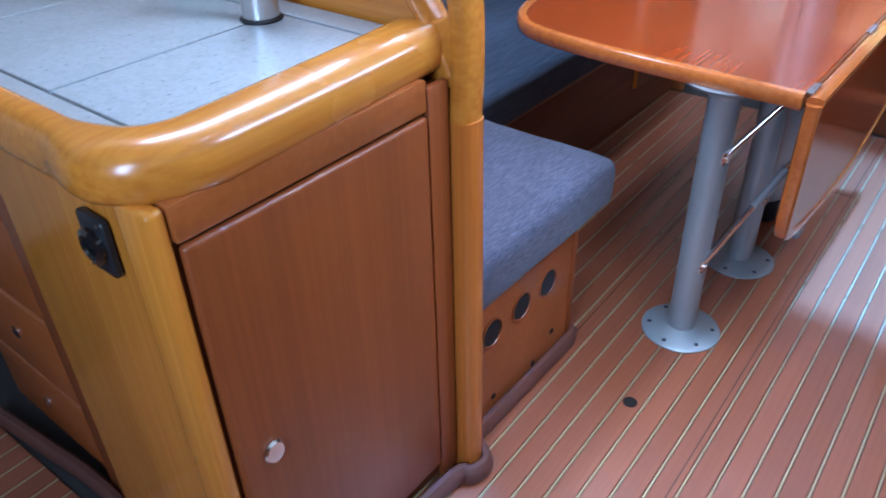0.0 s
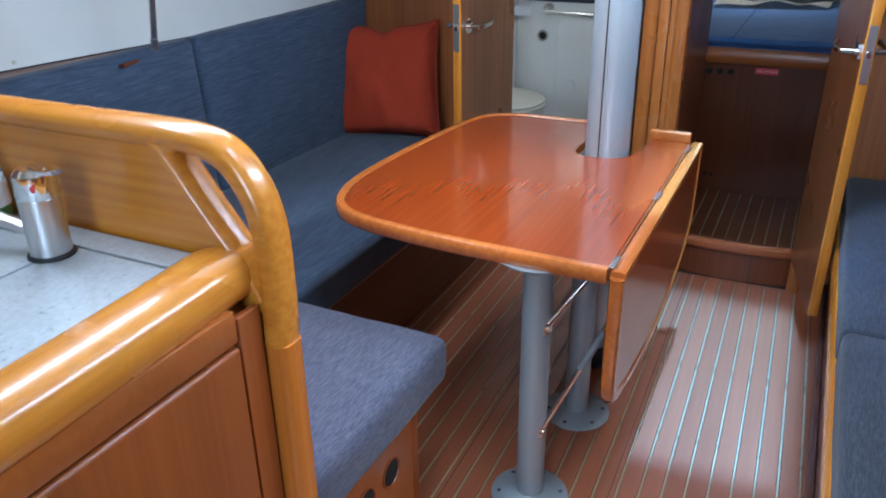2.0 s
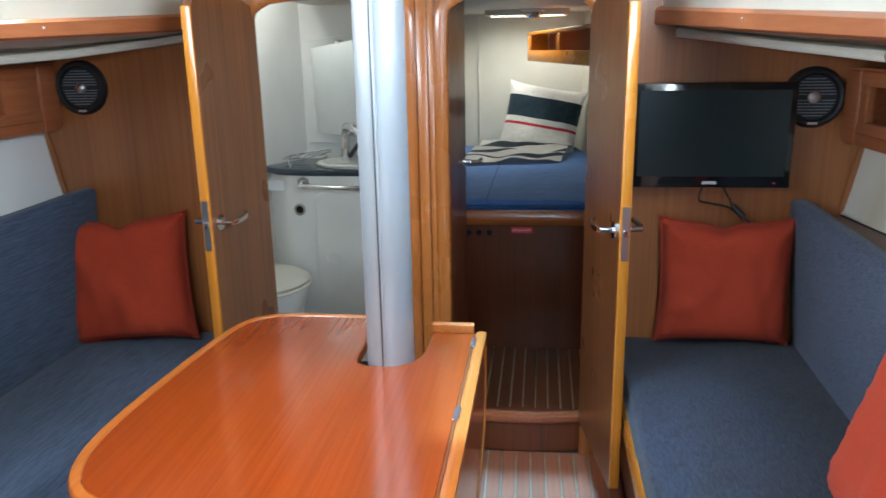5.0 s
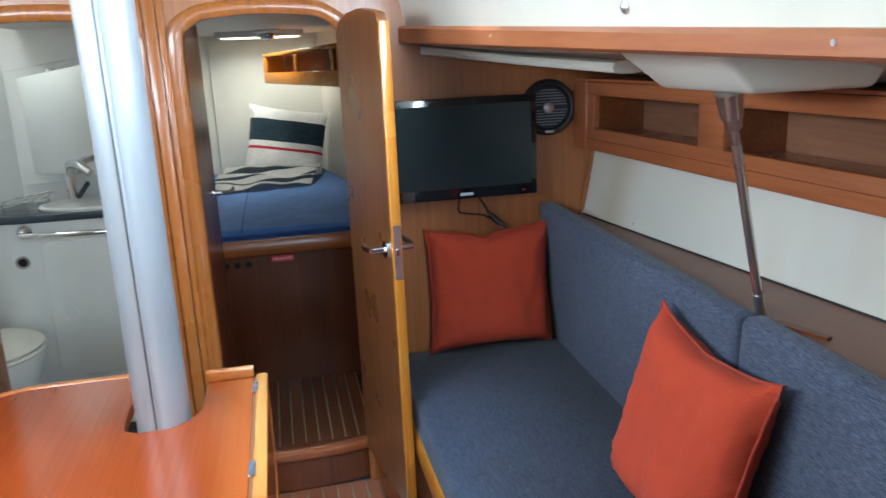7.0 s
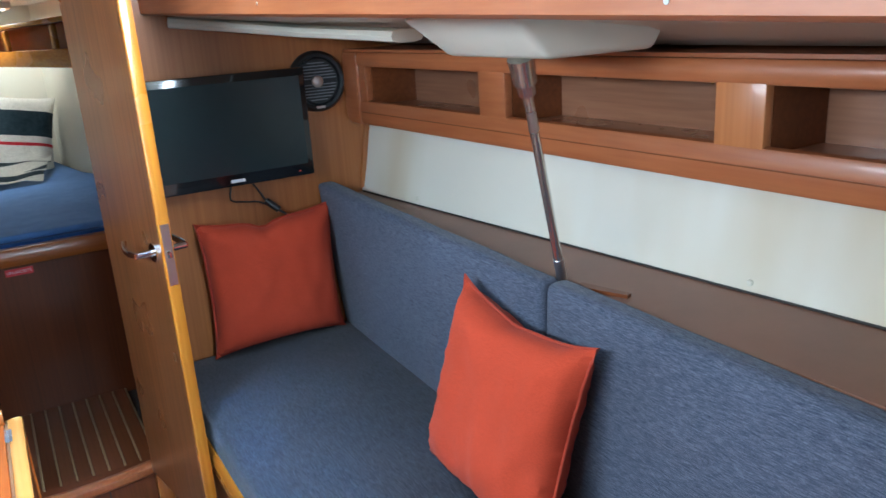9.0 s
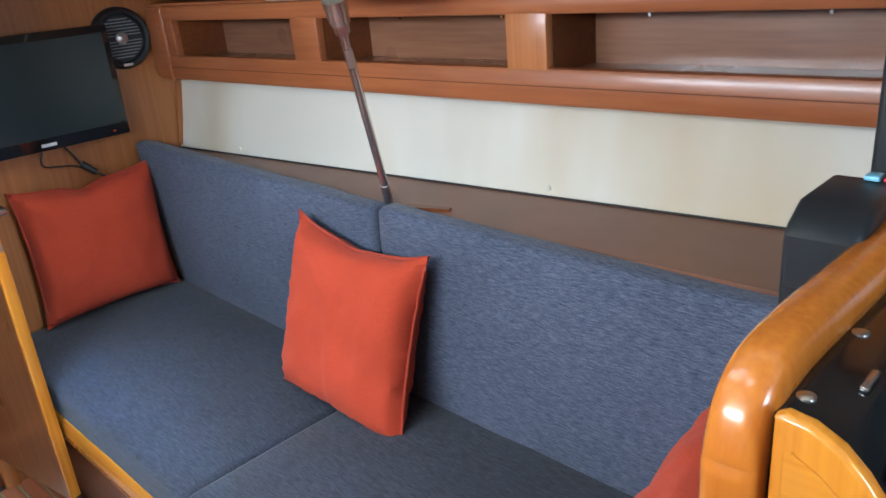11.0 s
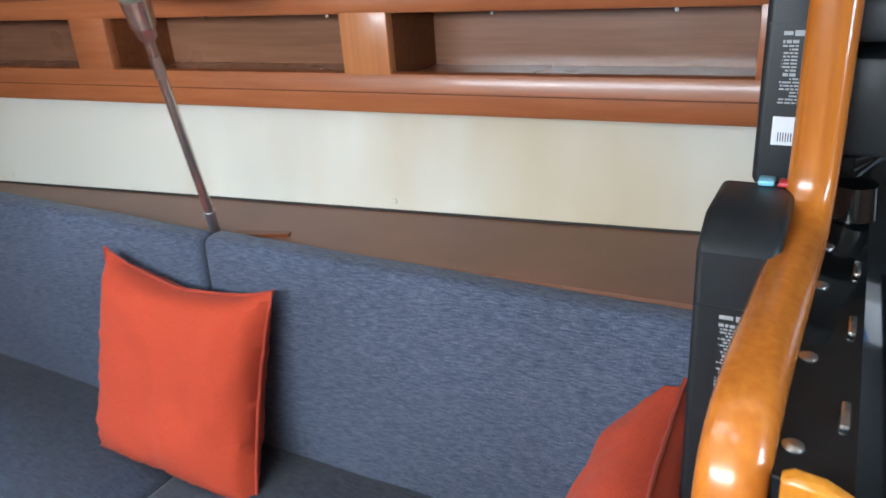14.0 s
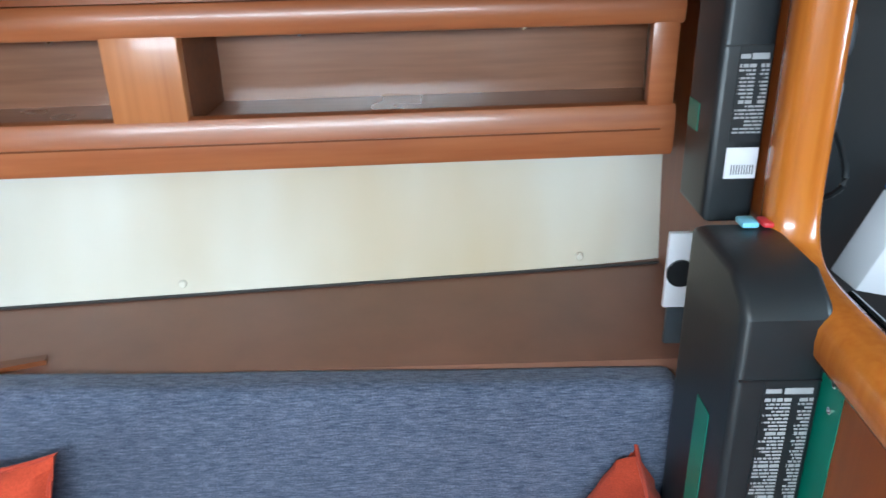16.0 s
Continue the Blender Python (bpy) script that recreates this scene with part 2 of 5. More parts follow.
M_PUMPGREEN = plain("dark_green_pump", (0.01, 0.09, 0.05), 0.35)
M_CYAN = plain("pale_blue_plastic", (0.2, 0.5, 0.65), 0.4)
M_BLUEBOX = plain("blue_card", (0.03, 0.2, 0.6), 0.5)
M_CLEAR = glass("clear_bottle", (0.92, 0.97, 0.95))
M_SOAP = plain("green_soap_label", (0.12, 0.34, 0.10), 0.4)
M_HOLE = plain("dark_recess", (0.01, 0.007, 0.006), 0.9)
M_LED = plain("red_lamp", (0.8, 0.05, 0.02), 0.4)
M_GLASS = glass("acrylic_pane", (0.9, 0.95, 1.0))

# ---- helpers ----


def place_mesh(name, bm, mat):
    bmesh.ops.recalc_face_normals(bm, faces=bm.faces)
    me = bpy.data.meshes.new(name)
    bm.to_mesh(me)
    bm.free()
    for m in mat if isinstance(mat, (list, tuple)) else (mat,):
        me.materials.append(m)
    return me


def smooth(me, angle=38):
    for p in me.polygons:
        p.use_smooth = True
    me.set_sharp_from_angle(angle=radians(angle))
    return me


def thing(name, at, label, category, group="", kind=""):
    ob = new(name)
    ob.location = at
    ob.empty_display_size = 0.1
    return tagged(ob, label, category, group, kind)


def part(name, bm, mat, parent=None, label=""):
    ob = new(name, smooth(place_mesh(name, bm, mat)))
    if parent is not None:
        ob.parent = parent
        if parent.type == "EMPTY":
            ob.matrix_parent_inverse = Matrix.Translation(-Vector(parent.location))
    if label:
        ob["label"] = label
    return ob


def solid(name, bm, mat, label, category, group="", kind=""):
    return tagged(part(name, bm, mat), label, category, group, kind)


def box(bm, x0, x1, y0, y1, z0, z1, bevel=0.0, seg=2, m=None):
    r = bmesh.ops.create_cube(bm, size=1.0)
    vs = r["verts"]
    for v in vs:
        v.co = Vector(((x0 + x1) / 2 + v.co.x * (x1 - x0), (y0 + y1) / 2 + v.co.y * (y1 - y0), (z0 + z1) / 2 + v.co.z * (z1 - z0)))
    if bevel:
        es = list({e for v in vs for e in v.link_edges})
        r2 = bmesh.ops.bevel(bm, geom=es, offset=bevel, segments=seg, profile=0.5, affect="EDGES")
        vs = list({v for f in r2["faces"] for v in f.verts} | {v for v in vs if v.is_valid})
    if m is not None:
        done = set()
        for v in vs:
            stack = [v]
            while stack:
                w = stack.pop()
                if w in done:
                    continue
                done.add(w)
                stack += [e.other_vert(w) for e in w.link_edges]
        for v in done:
            v.co = m @ v.co
    return bm


def B(*a, **k):
    return box(bmesh.new(), *a, **k)


def cyl(bm, p0, p1, r0, r1=None, seg=20, caps=True):
    p0, p1 = Vector(p0), Vector(p1)
    d = p1 - p0
    q = d.to_track_quat("Z", "Y").to_matrix().to_4x4()
    bmesh.ops.create_cone(bm, cap_ends=caps, segments=seg, radius1=r0, radius2=r0 if r1 is None else r1, depth=d.length,
                          matrix=Matrix.Translation((p0 + p1) / 2) @ q)
    return bm


def C(*a, **k):
    return cyl(bmesh.new(), *a, **k)


def prism(bm, pts, axis, a0, a1, bevel=0.0, seg=2):
    """A flat outline pushed along an axis: axis 'x' takes (y, z), 'y' takes (x, z), 'z' takes (x, y)."""
    put = {"x": lambda p, a: (a, p[0], p[1]), "y": lambda p, a: (p[0], a, p[1]), "z": lambda p, a: (p[0], p[1], a)}[axis]
    lo, hi = [bm.verts.new(put(p, a0)) for p in pts], [bm.verts.new(put(p, a1)) for p in pts]
    k = len(pts)
    f0, f1 = bm.faces.new(lo), bm.faces.new(hi[::-1])
    for i in range(k):
        bm.faces.new((lo[i], hi[i], hi[(i + 1) % k], lo[(i + 1) % k]))
    bm.normal_update()
    if bevel:
        es = list(set(f0.edges) | set(f1.edges))
        bmesh.ops.bevel(bm, geom=es, offset=bevel, segments=seg, profile=0.5, affect="EDGES")
    return bm


def P(*a, **k):
    return prism(bmesh.new(), *a, **k)


def smooth_path(pts, steps=6, closed=False):
    pts = [Vector(p) for p in pts]
    k, out = len(pts), []
    for i in range(k if closed else k - 1):
        if closed:
            a, b, c, d = pts[i - 1], pts[i], pts[(i + 1) % k], pts[(i + 2) % k]
        else:
            a, b, c, d = pts[max(i - 1, 0)], pts[i], pts[i + 1], pts[min(i + 2, k - 1)]
        for j in range(steps):
            t = j / steps
            out.append(0.5 * ((2 * b) + (c - a) * t + (2 * a - 5 * b + 4 * c - d) * t * t + (3 * b - a - 3 * c + d) * t ** 3))
    return out if closed else out + [pts[-1]]


def sweep(bm, path, w, h, up=(0, 0, 1), seg=14, power=2.6, closed=False):
    """A rounded bar of width w and height h along a path."""
    path, up = [Vector(p) for p in path], Vector(up)
    k, rings = len(path), []
    for i, p in enumerate(path):
        a = path[i - 1] if closed or i else path[i]
        b = path[(i + 1) % k] if closed or i < k - 1 else path[i]
        t = (b - a).normalized()
        side = t.cross(up)
        side = side.normalized() if side.length > 1e-4 else Vector((1, 0, 0))
        top = side.cross(t).normalized()
        ring = []
        for j in range(seg):
            an = 2 * math.pi * j / seg
            c, s = math.cos(an), math.sin(an)
            ring.append(bm.verts.new(p + side * (w / 2 * math.copysign(abs(c) ** (2 / power), c)) + top * (h / 2 * math.copysign(abs(s) ** (2 / power), s))))
        rings.append(ring)
    for i in range(k if closed else k - 1):
        r0, r1 = rings[i], rings[(i + 1) % k]
        for j in range(seg):
            bm.faces.new((r0[j], r0[(j + 1) % seg], r1[(j + 1) % seg], r1[j]))
    if not closed:
        bm.faces.new(rings[0][::-1])
        bm.faces.new(rings[-1])
    return bm


def S(*a, **k):
    return sweep(bmesh.new(), *a, **k)


def lathe(bm, centre, profile, seg=24, axis="z"):
    """Turned shape: (radius, height) pairs round an axis through the centre."""
    rings = []
    c = Vector(centre)
    for r, h in profile:
        ring = []
        for j in range(seg):
            a = 2 * math.pi * j / seg
            u, v = r * math.cos(a), r * math.sin(a)
            ring.append(bm.verts.new(c + Vector({"z": (u, v, h), "y": (u, h, v), "x": (h, u, v)}[axis])))
        rings.append(ring)
    for r0, r1 in zip(rings, rings[1:]):
        for j in range(seg):
            bm.faces.new((r0[j], r0[(j + 1) % seg], r1[(j + 1) % seg], r1[j]))
    bm.faces.new(rings[0][::-1])
    bm.faces.new(rings[-1])
    return bm


def L(*a, **k):
    return lathe(bmesh.new(), *a, **k)


def moved(bm, fn):
    for v in bm.verts:
        v.co = Vector(fn(v.co))
    return bm


def arc(cx, cy, r, a0, a1, k=6):
    return [(cx + r * math.cos(radians(a0 + (a1 - a0) * i / k)), cy + r * math.sin(radians(a0 + (a1 - a0) * i / k))) for i in range(k + 1)]


def cushion_bm(corners_lo, z0, tops, r=0.03, puff=0.012, cuts=10):
    """An upholstered block over a four-cornered plan (x, y), with a top height at each corner and soft, slightly domed faces."""
    bm = bmesh.new()
    bmesh.ops.create_cube(bm, size=1.0)
    bmesh.ops.bevel(bm, geom=list(bm.edges), offset=0.06, segments=3, profile=0.5, affect="EDGES")
    bmesh.ops.subdivide_edges(bm, edges=[e for e in bm.edges if e.calc_length() > 0.3], cuts=cuts, use_grid_fill=True)
    (ax, ay), (bx, by), (cx, cy), (dx, dy) = corners_lo
    span_u = (Vector((bx - ax, by - ay))).length
    span_v = (Vector((dx - ax, dy - ay))).length
    hgt = sum(tops) / 4 - z0

    def shrink(c, span):
        e = 0.06
        if abs(c) > 0.5 - e:
            return math.copysign(0.5 - (0.5 - abs(c)) / e * min(r / span, 0.45), c)
        return c / (0.5 - e) * (0.5 - min(r / span, 0.45))

    def put(co):
        u0, v0, w0 = co
        u, v, w = shrink(u0, span_u) + 0.5, shrink(v0, span_v) + 0.5, shrink(w0, hgt) + 0.5
        x = (ax * (1 - u) + bx * u) * (1 - v) + (dx * (1 - u) + cx * u) * v
        y = (ay * (1 - u) + by * u) * (1 - v) + (dy * (1 - u) + cy * u) * v
        top = (tops[0] * (1 - u) + tops[1] * u) * (1 - v) + (tops[3] * (1 - u) + tops[2] * u) * v
        z = z0 + (top - z0) * w
        dome = (1 - (2 * u - 1) ** 4) * (1 - (2 * v - 1) ** 4)
        z += puff * dome * (2 * w - 1)
        p = Vector((x, y, z))
        return p + noise.noise_vector(p * 6) * 0.003 + noise.noise_vector(p * 16) * 0.0012

    return moved(bm, put)


def pillow_edge(u, v, w, h, sag, dent):
    """The flat outline of a scatter cushion: nearly straight sides, drawn-out corners, a sagging and dented top."""
    ear = 1 + 0.035 * (u * v) ** 10
    x = u * w / 2 * (1 - 0.05 * (1 - v * v) * u * u) * ear
    y = v * h / 2 * (1 - 0.05 * (1 - u * u) * v * v) * ear
    return x, y - (sag * (1 - u * u) + dent * math.exp(-((u + 0.06) / 0.17) ** 2)) * max(0, v) ** 3


def pillow_bm(w, h, t, m, k=32, seed=0.0, sag=0.0, dent=0.0):
    """A scatter cushion: two domed faces with pulled corners, creases and gathers along the seam; the seam is made apart."""
    bm = bmesh.new()
    grid = []
    for side in (1, -1):
        rows = []
        for i in range(k + 1):
            row = []
            for j in range(k + 1):
                u, v = 2 * i / k - 1, 2 * j / k - 1
                if side == -1 and (abs(u) == 1 or abs(v) == 1):
                    row.append(grid[0][i][j])
                    continue
                x, y = pillow_edge(u, v, w, h, sag, dent)
                rim = max(abs(u), abs(v))
                d = t / 2 * (max(0.0, (1 - u ** 4) * (1 - v ** 4)) ** 0.5) ** 0.9
                cr = noise.noise(Vector((u * 1.8 + seed, v * 1.8, side))) * 0.015 + noise.noise(Vector((u * 4.5 + seed, v * 3.2, side))) * 0.008
                cr -= dent * 0.45 * math.exp(-((u + 0.06 - 0.3 * (1 - v)) / 0.09) ** 2) * max(0, v - 0.1)
                along = u if abs(v) > abs(u) else v
                gather = 0.0060 * rim ** 5 * noise.noise(Vector((along * 9 + seed, rim, 3.7 * side + (u > v))))
                fold = 0.008 * math.exp(-((abs(u) - abs(v)) / 0.10) ** 2) * rim ** 3 * math.sin(9 * rim + seed)
                d = d + cr * (1 - rim ** 6) + (gather * 2 + fold) * (1 - rim ** 24)
                row.append(bm.verts.new(m @ Vector((x, y, side * max(d, 0.0)))))
            rows.append(row)
        grid.append(rows)
    for s, rows in enumerate(grid):
        for i in range(k):
            for j in range(k):
                q = (rows[i][j], rows[i + 1][j], rows[i + 1][j + 1], rows[i][j + 1])
                bm.faces.new(q if s == 0 else q[::-1])
    return bm


def pillow(name, w, h, t, m, label, group, seed=0.0, sag=0.012, dent=0.0):
    base = m @ Vector((0, -h / 2, 0))
    e = thing(name, base, label, "cushion", group)
    part("cover", pillow_bm(w, h, t, m, seed=seed, sag=sag, dent=dent), F_PILLOW, e)
    rim = []
    for side in range(4):
        for i in range(16):
            a = 2 * i / 16 - 1
            u, v = ((a, -1), (1, a), (-a, 1), (-1, -a))[side]
            x, y = pillow_edge(u, v, w, h, sag, dent)
            wave = 0.0022 * noise.noise(Vector((a * 7, side, seed)))
            rim.append(m @ Vector((x * 1.006, y * 1.006, wave)))
    part("seam", S(rim, 0.007, 0.008, (0.3, 0.5, 0.8), 6, 2.0, True), F_PIPE, e, "stitched edge seam")
    return e


def screw(parent, p, r=0.005, axis="z", mat=None):
    pr = [(r, 0), (r, 0.001), (r * 0.6, 0.0025)]
    part("screw", L(p, pr, 10, axis), mat or M_BRUSHED, parent)


def lever_handle(parent, p, way, across):
    """Door lever: rose, neck and a curved lever. way: out of the door; across: along it."""
    p, way, across = Vector(p), Vector(way), Vector(across)
    h = part("handle", C(p, p + way * 0.008, 0.026), M_CHROME, parent, "chrome lever handle")
    part("neck", C(p, p + way * 0.05, 0.009, seg=12), M_CHROME, h)
    pts = smooth_path([p + way * 0.05, p + way * 0.055 + across * 0.04, p + way * 0.05 + across * 0.085 + Vector((0, 0, 0.004)), p + way * 0.04 + across * 0.11 + Vector((0, 0, 0.012))], 4)
    part("lever", S(pts, 0.013, 0.017, seg=10), M_CHROME, h)


def mirror_x(x):
    return -0.78 - x

# ---- structure ----
CX = -0.39
BH = 3.18  # aft face of the main bulkhead


def cub_x(y):
    return 1.12 - 0.063 * (y - 1.0)


def edge_x(y):
    return 0.38 + 0.09 * (BH - y)


def panel_x(y):
    return 1.0 + 0.12 * (BH - y)


# cabin sole: a dark bed under the planks
floor = solid("floor", B(-2.0, 1.6, -0.95, 6.3, -0.06, -0.006), M_GROUT, "varnished cabin sole of brown planks with pale inlay strips", "floor", kind="structure")

# main bulkhead with two arched doorways
FWD_L, FWD_R, HEAD_L, HEAD_R, ARCH = -0.325, 0.172, -1.0, -0.465, 1.678


def doorway(x0, x1, top, spring=1.615, r=0.05):
    cx, half = (x0 + x1) / 2, (x1 - x0) / 2
    pts = [(x0, spring - 0.02), (x0 + 0.012, spring + 0.012), (x0 + 0.04, spring + 0.032)]
    pts += [(cx + a * half, top - 0.026 * a * a) for a in (-0.7, -0.45, -0.2, 0.0, 0.2, 0.45, 0.7)]
    return pts + [(x1 - 0.04, spring + 0.032), (x1 - 0.012, spring + 0.012), (x1, spring - 0.02)]


outline = [(-2.02, -0.005), (HEAD_L, -0.005), *doorway(HEAD_L, HEAD_R, ARCH), (HEAD_R, -0.005), (FWD_L, -0.005), *doorway(FWD_L, FWD_R, ARCH),
           (FWD_R, -0.005), (1.5, -0.005), (1.5, 1.96), (-2.02, 1.96)]
solid("wall_bulkhead", P(outline, "y", BH, BH + 0.03), W_BULK, "brown veneered bulkhead with two arched doorways", "wall", kind="structure")


def door_frame(name, x0, x1, label):
    e = thing(name, ((x0 + x1) / 2, BH, 0), label, "door frame", kind="structure")
    pts = [(x0 - 0.014, 0.0), (x0 - 0.014, 0.8), (x0 - 0.014, 1.55)] + [(x + (0.014 if x > (x0 + x1) / 2 else -0.014) * min(1, abs(x - (x0 + x1) / 2) * 3), z + 0.014) for x, z in doorway(x0, x1, ARCH)] + [(x1 + 0.014, 1.55), (x1 + 0.014, 0.8), (x1 + 0.014, 0.0)]
    part("casing", S([(x, BH - 0.004, z) for x, z in pts], 0.05, 0.036, (0, 1, 0), 12, 3.0), W_POST, e, "rounded honey timber casing")
    return e


door_frame("trim_cabin_doorway", FWD_L, FWD_R, "rounded honey timber casing of the forward cabin doorway")
door_frame("trim_washroom_doorway", HEAD_L, HEAD_R, "rounded honey timber casing of the washroom doorway")
bm = bmesh.new()
for x0, x1 in ((-0.462, -0.425), (-0.421, -0.385), (-0.381, -0.362)):
    box(bm, x0, x1, BH - 0.012, BH - 0.0005, 0.0, 1.78, 0.003)
solid("trim_mast_post", bm, W_POST, "upright honey pine boards between the doorways", "trim", kind="structure")
solid("trim_bulkhead_head", B(-1.25, 0.42, BH - 0.008, BH - 0.0005, 1.73, 1.94, 0.002), W_HONEY_X, "honey timber facing above the doorways", "trim", kind="structure")

# bowed threshold of the forward cabin
e = thing("step", ((FWD_L + FWD_R) / 2, 3.2, 0), "raised bowed timber threshold into the forward cabin", "step", kind="structure")
bow = [(-0.33 + 0.53 * i / 8, 3.205 - 0.035 * math.sin(math.pi * i / 8)) for i in range(9)]
# riser and nosing timbers are set darker in place of the dim light here
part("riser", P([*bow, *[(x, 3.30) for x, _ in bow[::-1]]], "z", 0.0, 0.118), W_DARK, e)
part("nosing", S([(x, y + 0.01, 0.137) for x, y in bow], 0.05, 0.038, (0, 0, 1), 12, 3.0), W_CAB, e, "rounded brown timber nosing")
part("joint", B(0.018, 0.021, 3.165, 3.2, 0.004, 0.116), M_GROUT, e)

# hull linings, side decks, coachroof
for side, sgn in (("starboard", 1), ("port", -1)):
    mx = (lambda x: x) if sgn > 0 else mirror_x
    lin = bmesh.new()
    ys = [-0.9 + 4.09 * i / 14 for i in range(15)]
    zb, zt = (0.935, 1.212)
    if sgn < 0:
        zb, zt = 0.955, 1.264
    rows = []
    for y in ys:
        x = panel_x(max(y, 0.9)) if y > 0.9 else panel_x(0.9) + 0.03
        rows.append([lin.verts.new((mx(x + dx), y, z)) for dx, z in ((0.0, zb), (0.022, zb + 0.1), (0.04, zb + 0.2), (0.052, zt), (0.30, zt + 0.01), (0.32, zt - 0.01), (0.10, zb - 0.01))])
    for a, b in zip(rows, rows[1:]):
        for j in range(7):
            lin.faces.new((a[j], a[(j + 1) % 7], b[(j + 1) % 7], b[j]))
    lin.faces.new(rows[0])
    lin.faces.new(rows[-1][::-1])
    solid("wall_" + side + "_lining", lin, M_LINING if sgn > 0 else M_LINING_P, "off-white hull lining with faint yellowed stains" if sgn > 0 else "pale hull lining above the port settee", "wall", kind="structure")
    # solid dark strip: the shadow gap below the lining put into colour
    solid("trim_" + side + "_lining_shadow_strip", S([(mx(panel_x(y) - 0.002), y, zb + 0.003) for y in (0.91, 1.5, 2.2, BH - 0.012)], 0.006, 0.006, (0, 0, 1), 6, 2.0), M_GROUT, "dark strip drawn for the shadow gap under the hull lining", "trim", kind="structure")
    for y in (1.05, 1.72, 2.86):
        plug = L((0, 0, 0), [(0.007, 0.004), (0.007, -0.001), (0.005, -0.003)], 12, "x")
        spot = Vector((panel_x(y) + 0.004, y, zb + 0.022))
        solid("trim_" + side + "_plug", moved(plug, lambda c: (mx(c.x + spot.x), c.y + spot.y, c.z + spot.z)), M_WHITE, "small white screw cap on the hull lining", "trim", kind="structure")
    # outer hull below the ledge
    solid("wall_" + side, P([(mx(1.45), -0.95), (mx(1.45), BH), (mx(1.53), BH), (mx(1.53), -0.95)], "z", -0.05, 1.95), M_WHITE, "white hull side", "wall", kind="structure")
    # under-deck moulding and coachroof side
    dz = 0.0 if sgn > 0 else 0.015
    bm = bmesh.new()
    rows = []
    for y in (-0.9, 0.4, 1.2, 2.0, 2.7, BH):
        rise = 0.03 * (y - 1.2)
        rows.append([bm.verts.new((mx(x), y, z + dz)) for x, z in (
            (edge_x(y) - 0.06, 1.90), (edge_x(y) + 0.01, 1.545 + rise), (edge_x(y) + 0.02, 1.502 + rise), (edge_x(y) + 0.12, 1.498 + rise * 0.8), (0.97, 1.468 + rise * 0.3), (1.14, 1.428), (1.2, 1.423), (1.5, 1.5), (1.5, 1.93))])
    for a, b in zip(rows, rows[1:]):
        for j in range(9):
            bm.faces.new((a[j], a[(j + 1) % 9], b[(j + 1) % 9], b[j]))
    bm.faces.new(rows[0])
    bm.faces.new(rows[-1][::-1])
    solid("ceiling_" + side + "_deck", bm, M_WHITE, "white moulded underside of the side deck", "ceiling", kind="structure")
    # timber handrail fascia along the coachroof side
    fas = bmesh.new()
    rows = []
    for y in [-0.88 + (BH - 0.003 + 0.88) * i / 16 for i in range(17)]:
        lo, hi = 1.494 + 0.034 * (y - 1.23) + dz, 1.528 + 0.046 * (y - 1.25) + dz
        hi = max(hi, lo + 0.03)
        rows.append([fas.verts.new((mx(edge_x(y) + dx), y, z)) for dx, z in ((0.03, lo), (-0.012, lo), (-0.02, lo + 0.006), (-0.02, hi - 0.008), (-0.012, hi), (0.03, hi))])
    for a, b in zip(rows, rows[1:]):
        for j in range(6):
            fas.faces.new((a[j], a[(j + 1) % 6], b[(j + 1) % 6], b[j]))
    fas.faces.new(rows[0])
    fas.faces.new(rows[-1][::-1])
    r = thing("trim_" + side + "_rail", (mx(0.53), 1.6, 1.5), "red-brown varnished timber rail along the cabin side", "trim", kind="structure")
    part("rail", fas, W_RED_Y, r)
    for y in (2.35, 1.35):
        screw(r, (mx(edge_x(y) - 0.02) - sgn * 0.001, y, 1.512 + dz + 0.04 * (y - 1.2)), 0.004, "x")
    btn = L((0, 0, 0), [(0.012, 0.003), (0.012, -0.003), (0.008, -0.006), (0.003, -0.009)], 14, "x")
    at = Vector((0.509, 1.815, 1.585 - dz))
    solid("trim_" + side + "_stud", moved(btn, lambda c: (mx(c.x + at.x), c.y + at.y, c.z + at.z + dz)), M_BRUSHED, "small grey curtain stud on the coachroof side", "trim", kind="structure")
    # gutter strip under the deck, ahead of the anchor block
    solid("trim_" + side + "_gutter", S([(mx(x), y, z + dz) for x, y, z in ((0.44, BH - 0.004, 1.536), (0.55, 3.13, 1.522), (0.73, 2.85, 1.490), (0.80, 2.4, 1.472))], 0.095, 0.032, (0, 0, 1), 10, 3.2),
          M_WHITE, "white moulded trim under the side deck", "trim", kind="structure")

# roof with hatch openings, closing walls
roof = bmesh.new()
# the second opening is added out of view to light the floor below it
hatches = [(-0.20, 0.16, 1.98, 2.69), (-0.36, 0.06, 0.90, 1.32)]
xs = [-1.4, -0.36, -0.20, 0.06, 0.16, 0.75]
yl = [-0.95, 0.90, 1.32, 1.98, 2.69, BH + 0.02]
for i in range(5):
    for j in range(5):
        mxx, myy = (xs[i] + xs[i + 1]) / 2, (yl[j] + yl[j + 1]) / 2
        if not any(a < mxx < b and c < myy < d for a, b, c, d in hatches):
            box(roof, xs[i], xs[i + 1], yl[j], yl[j + 1], 1.88, 1.94)
bmesh.ops.remove_doubles(roof, verts=roof.verts, dist=1e-4)
solid("ceiling", roof, M_WHITE, "white moulded cabin headliner with hatches", "ceiling", kind="structure")
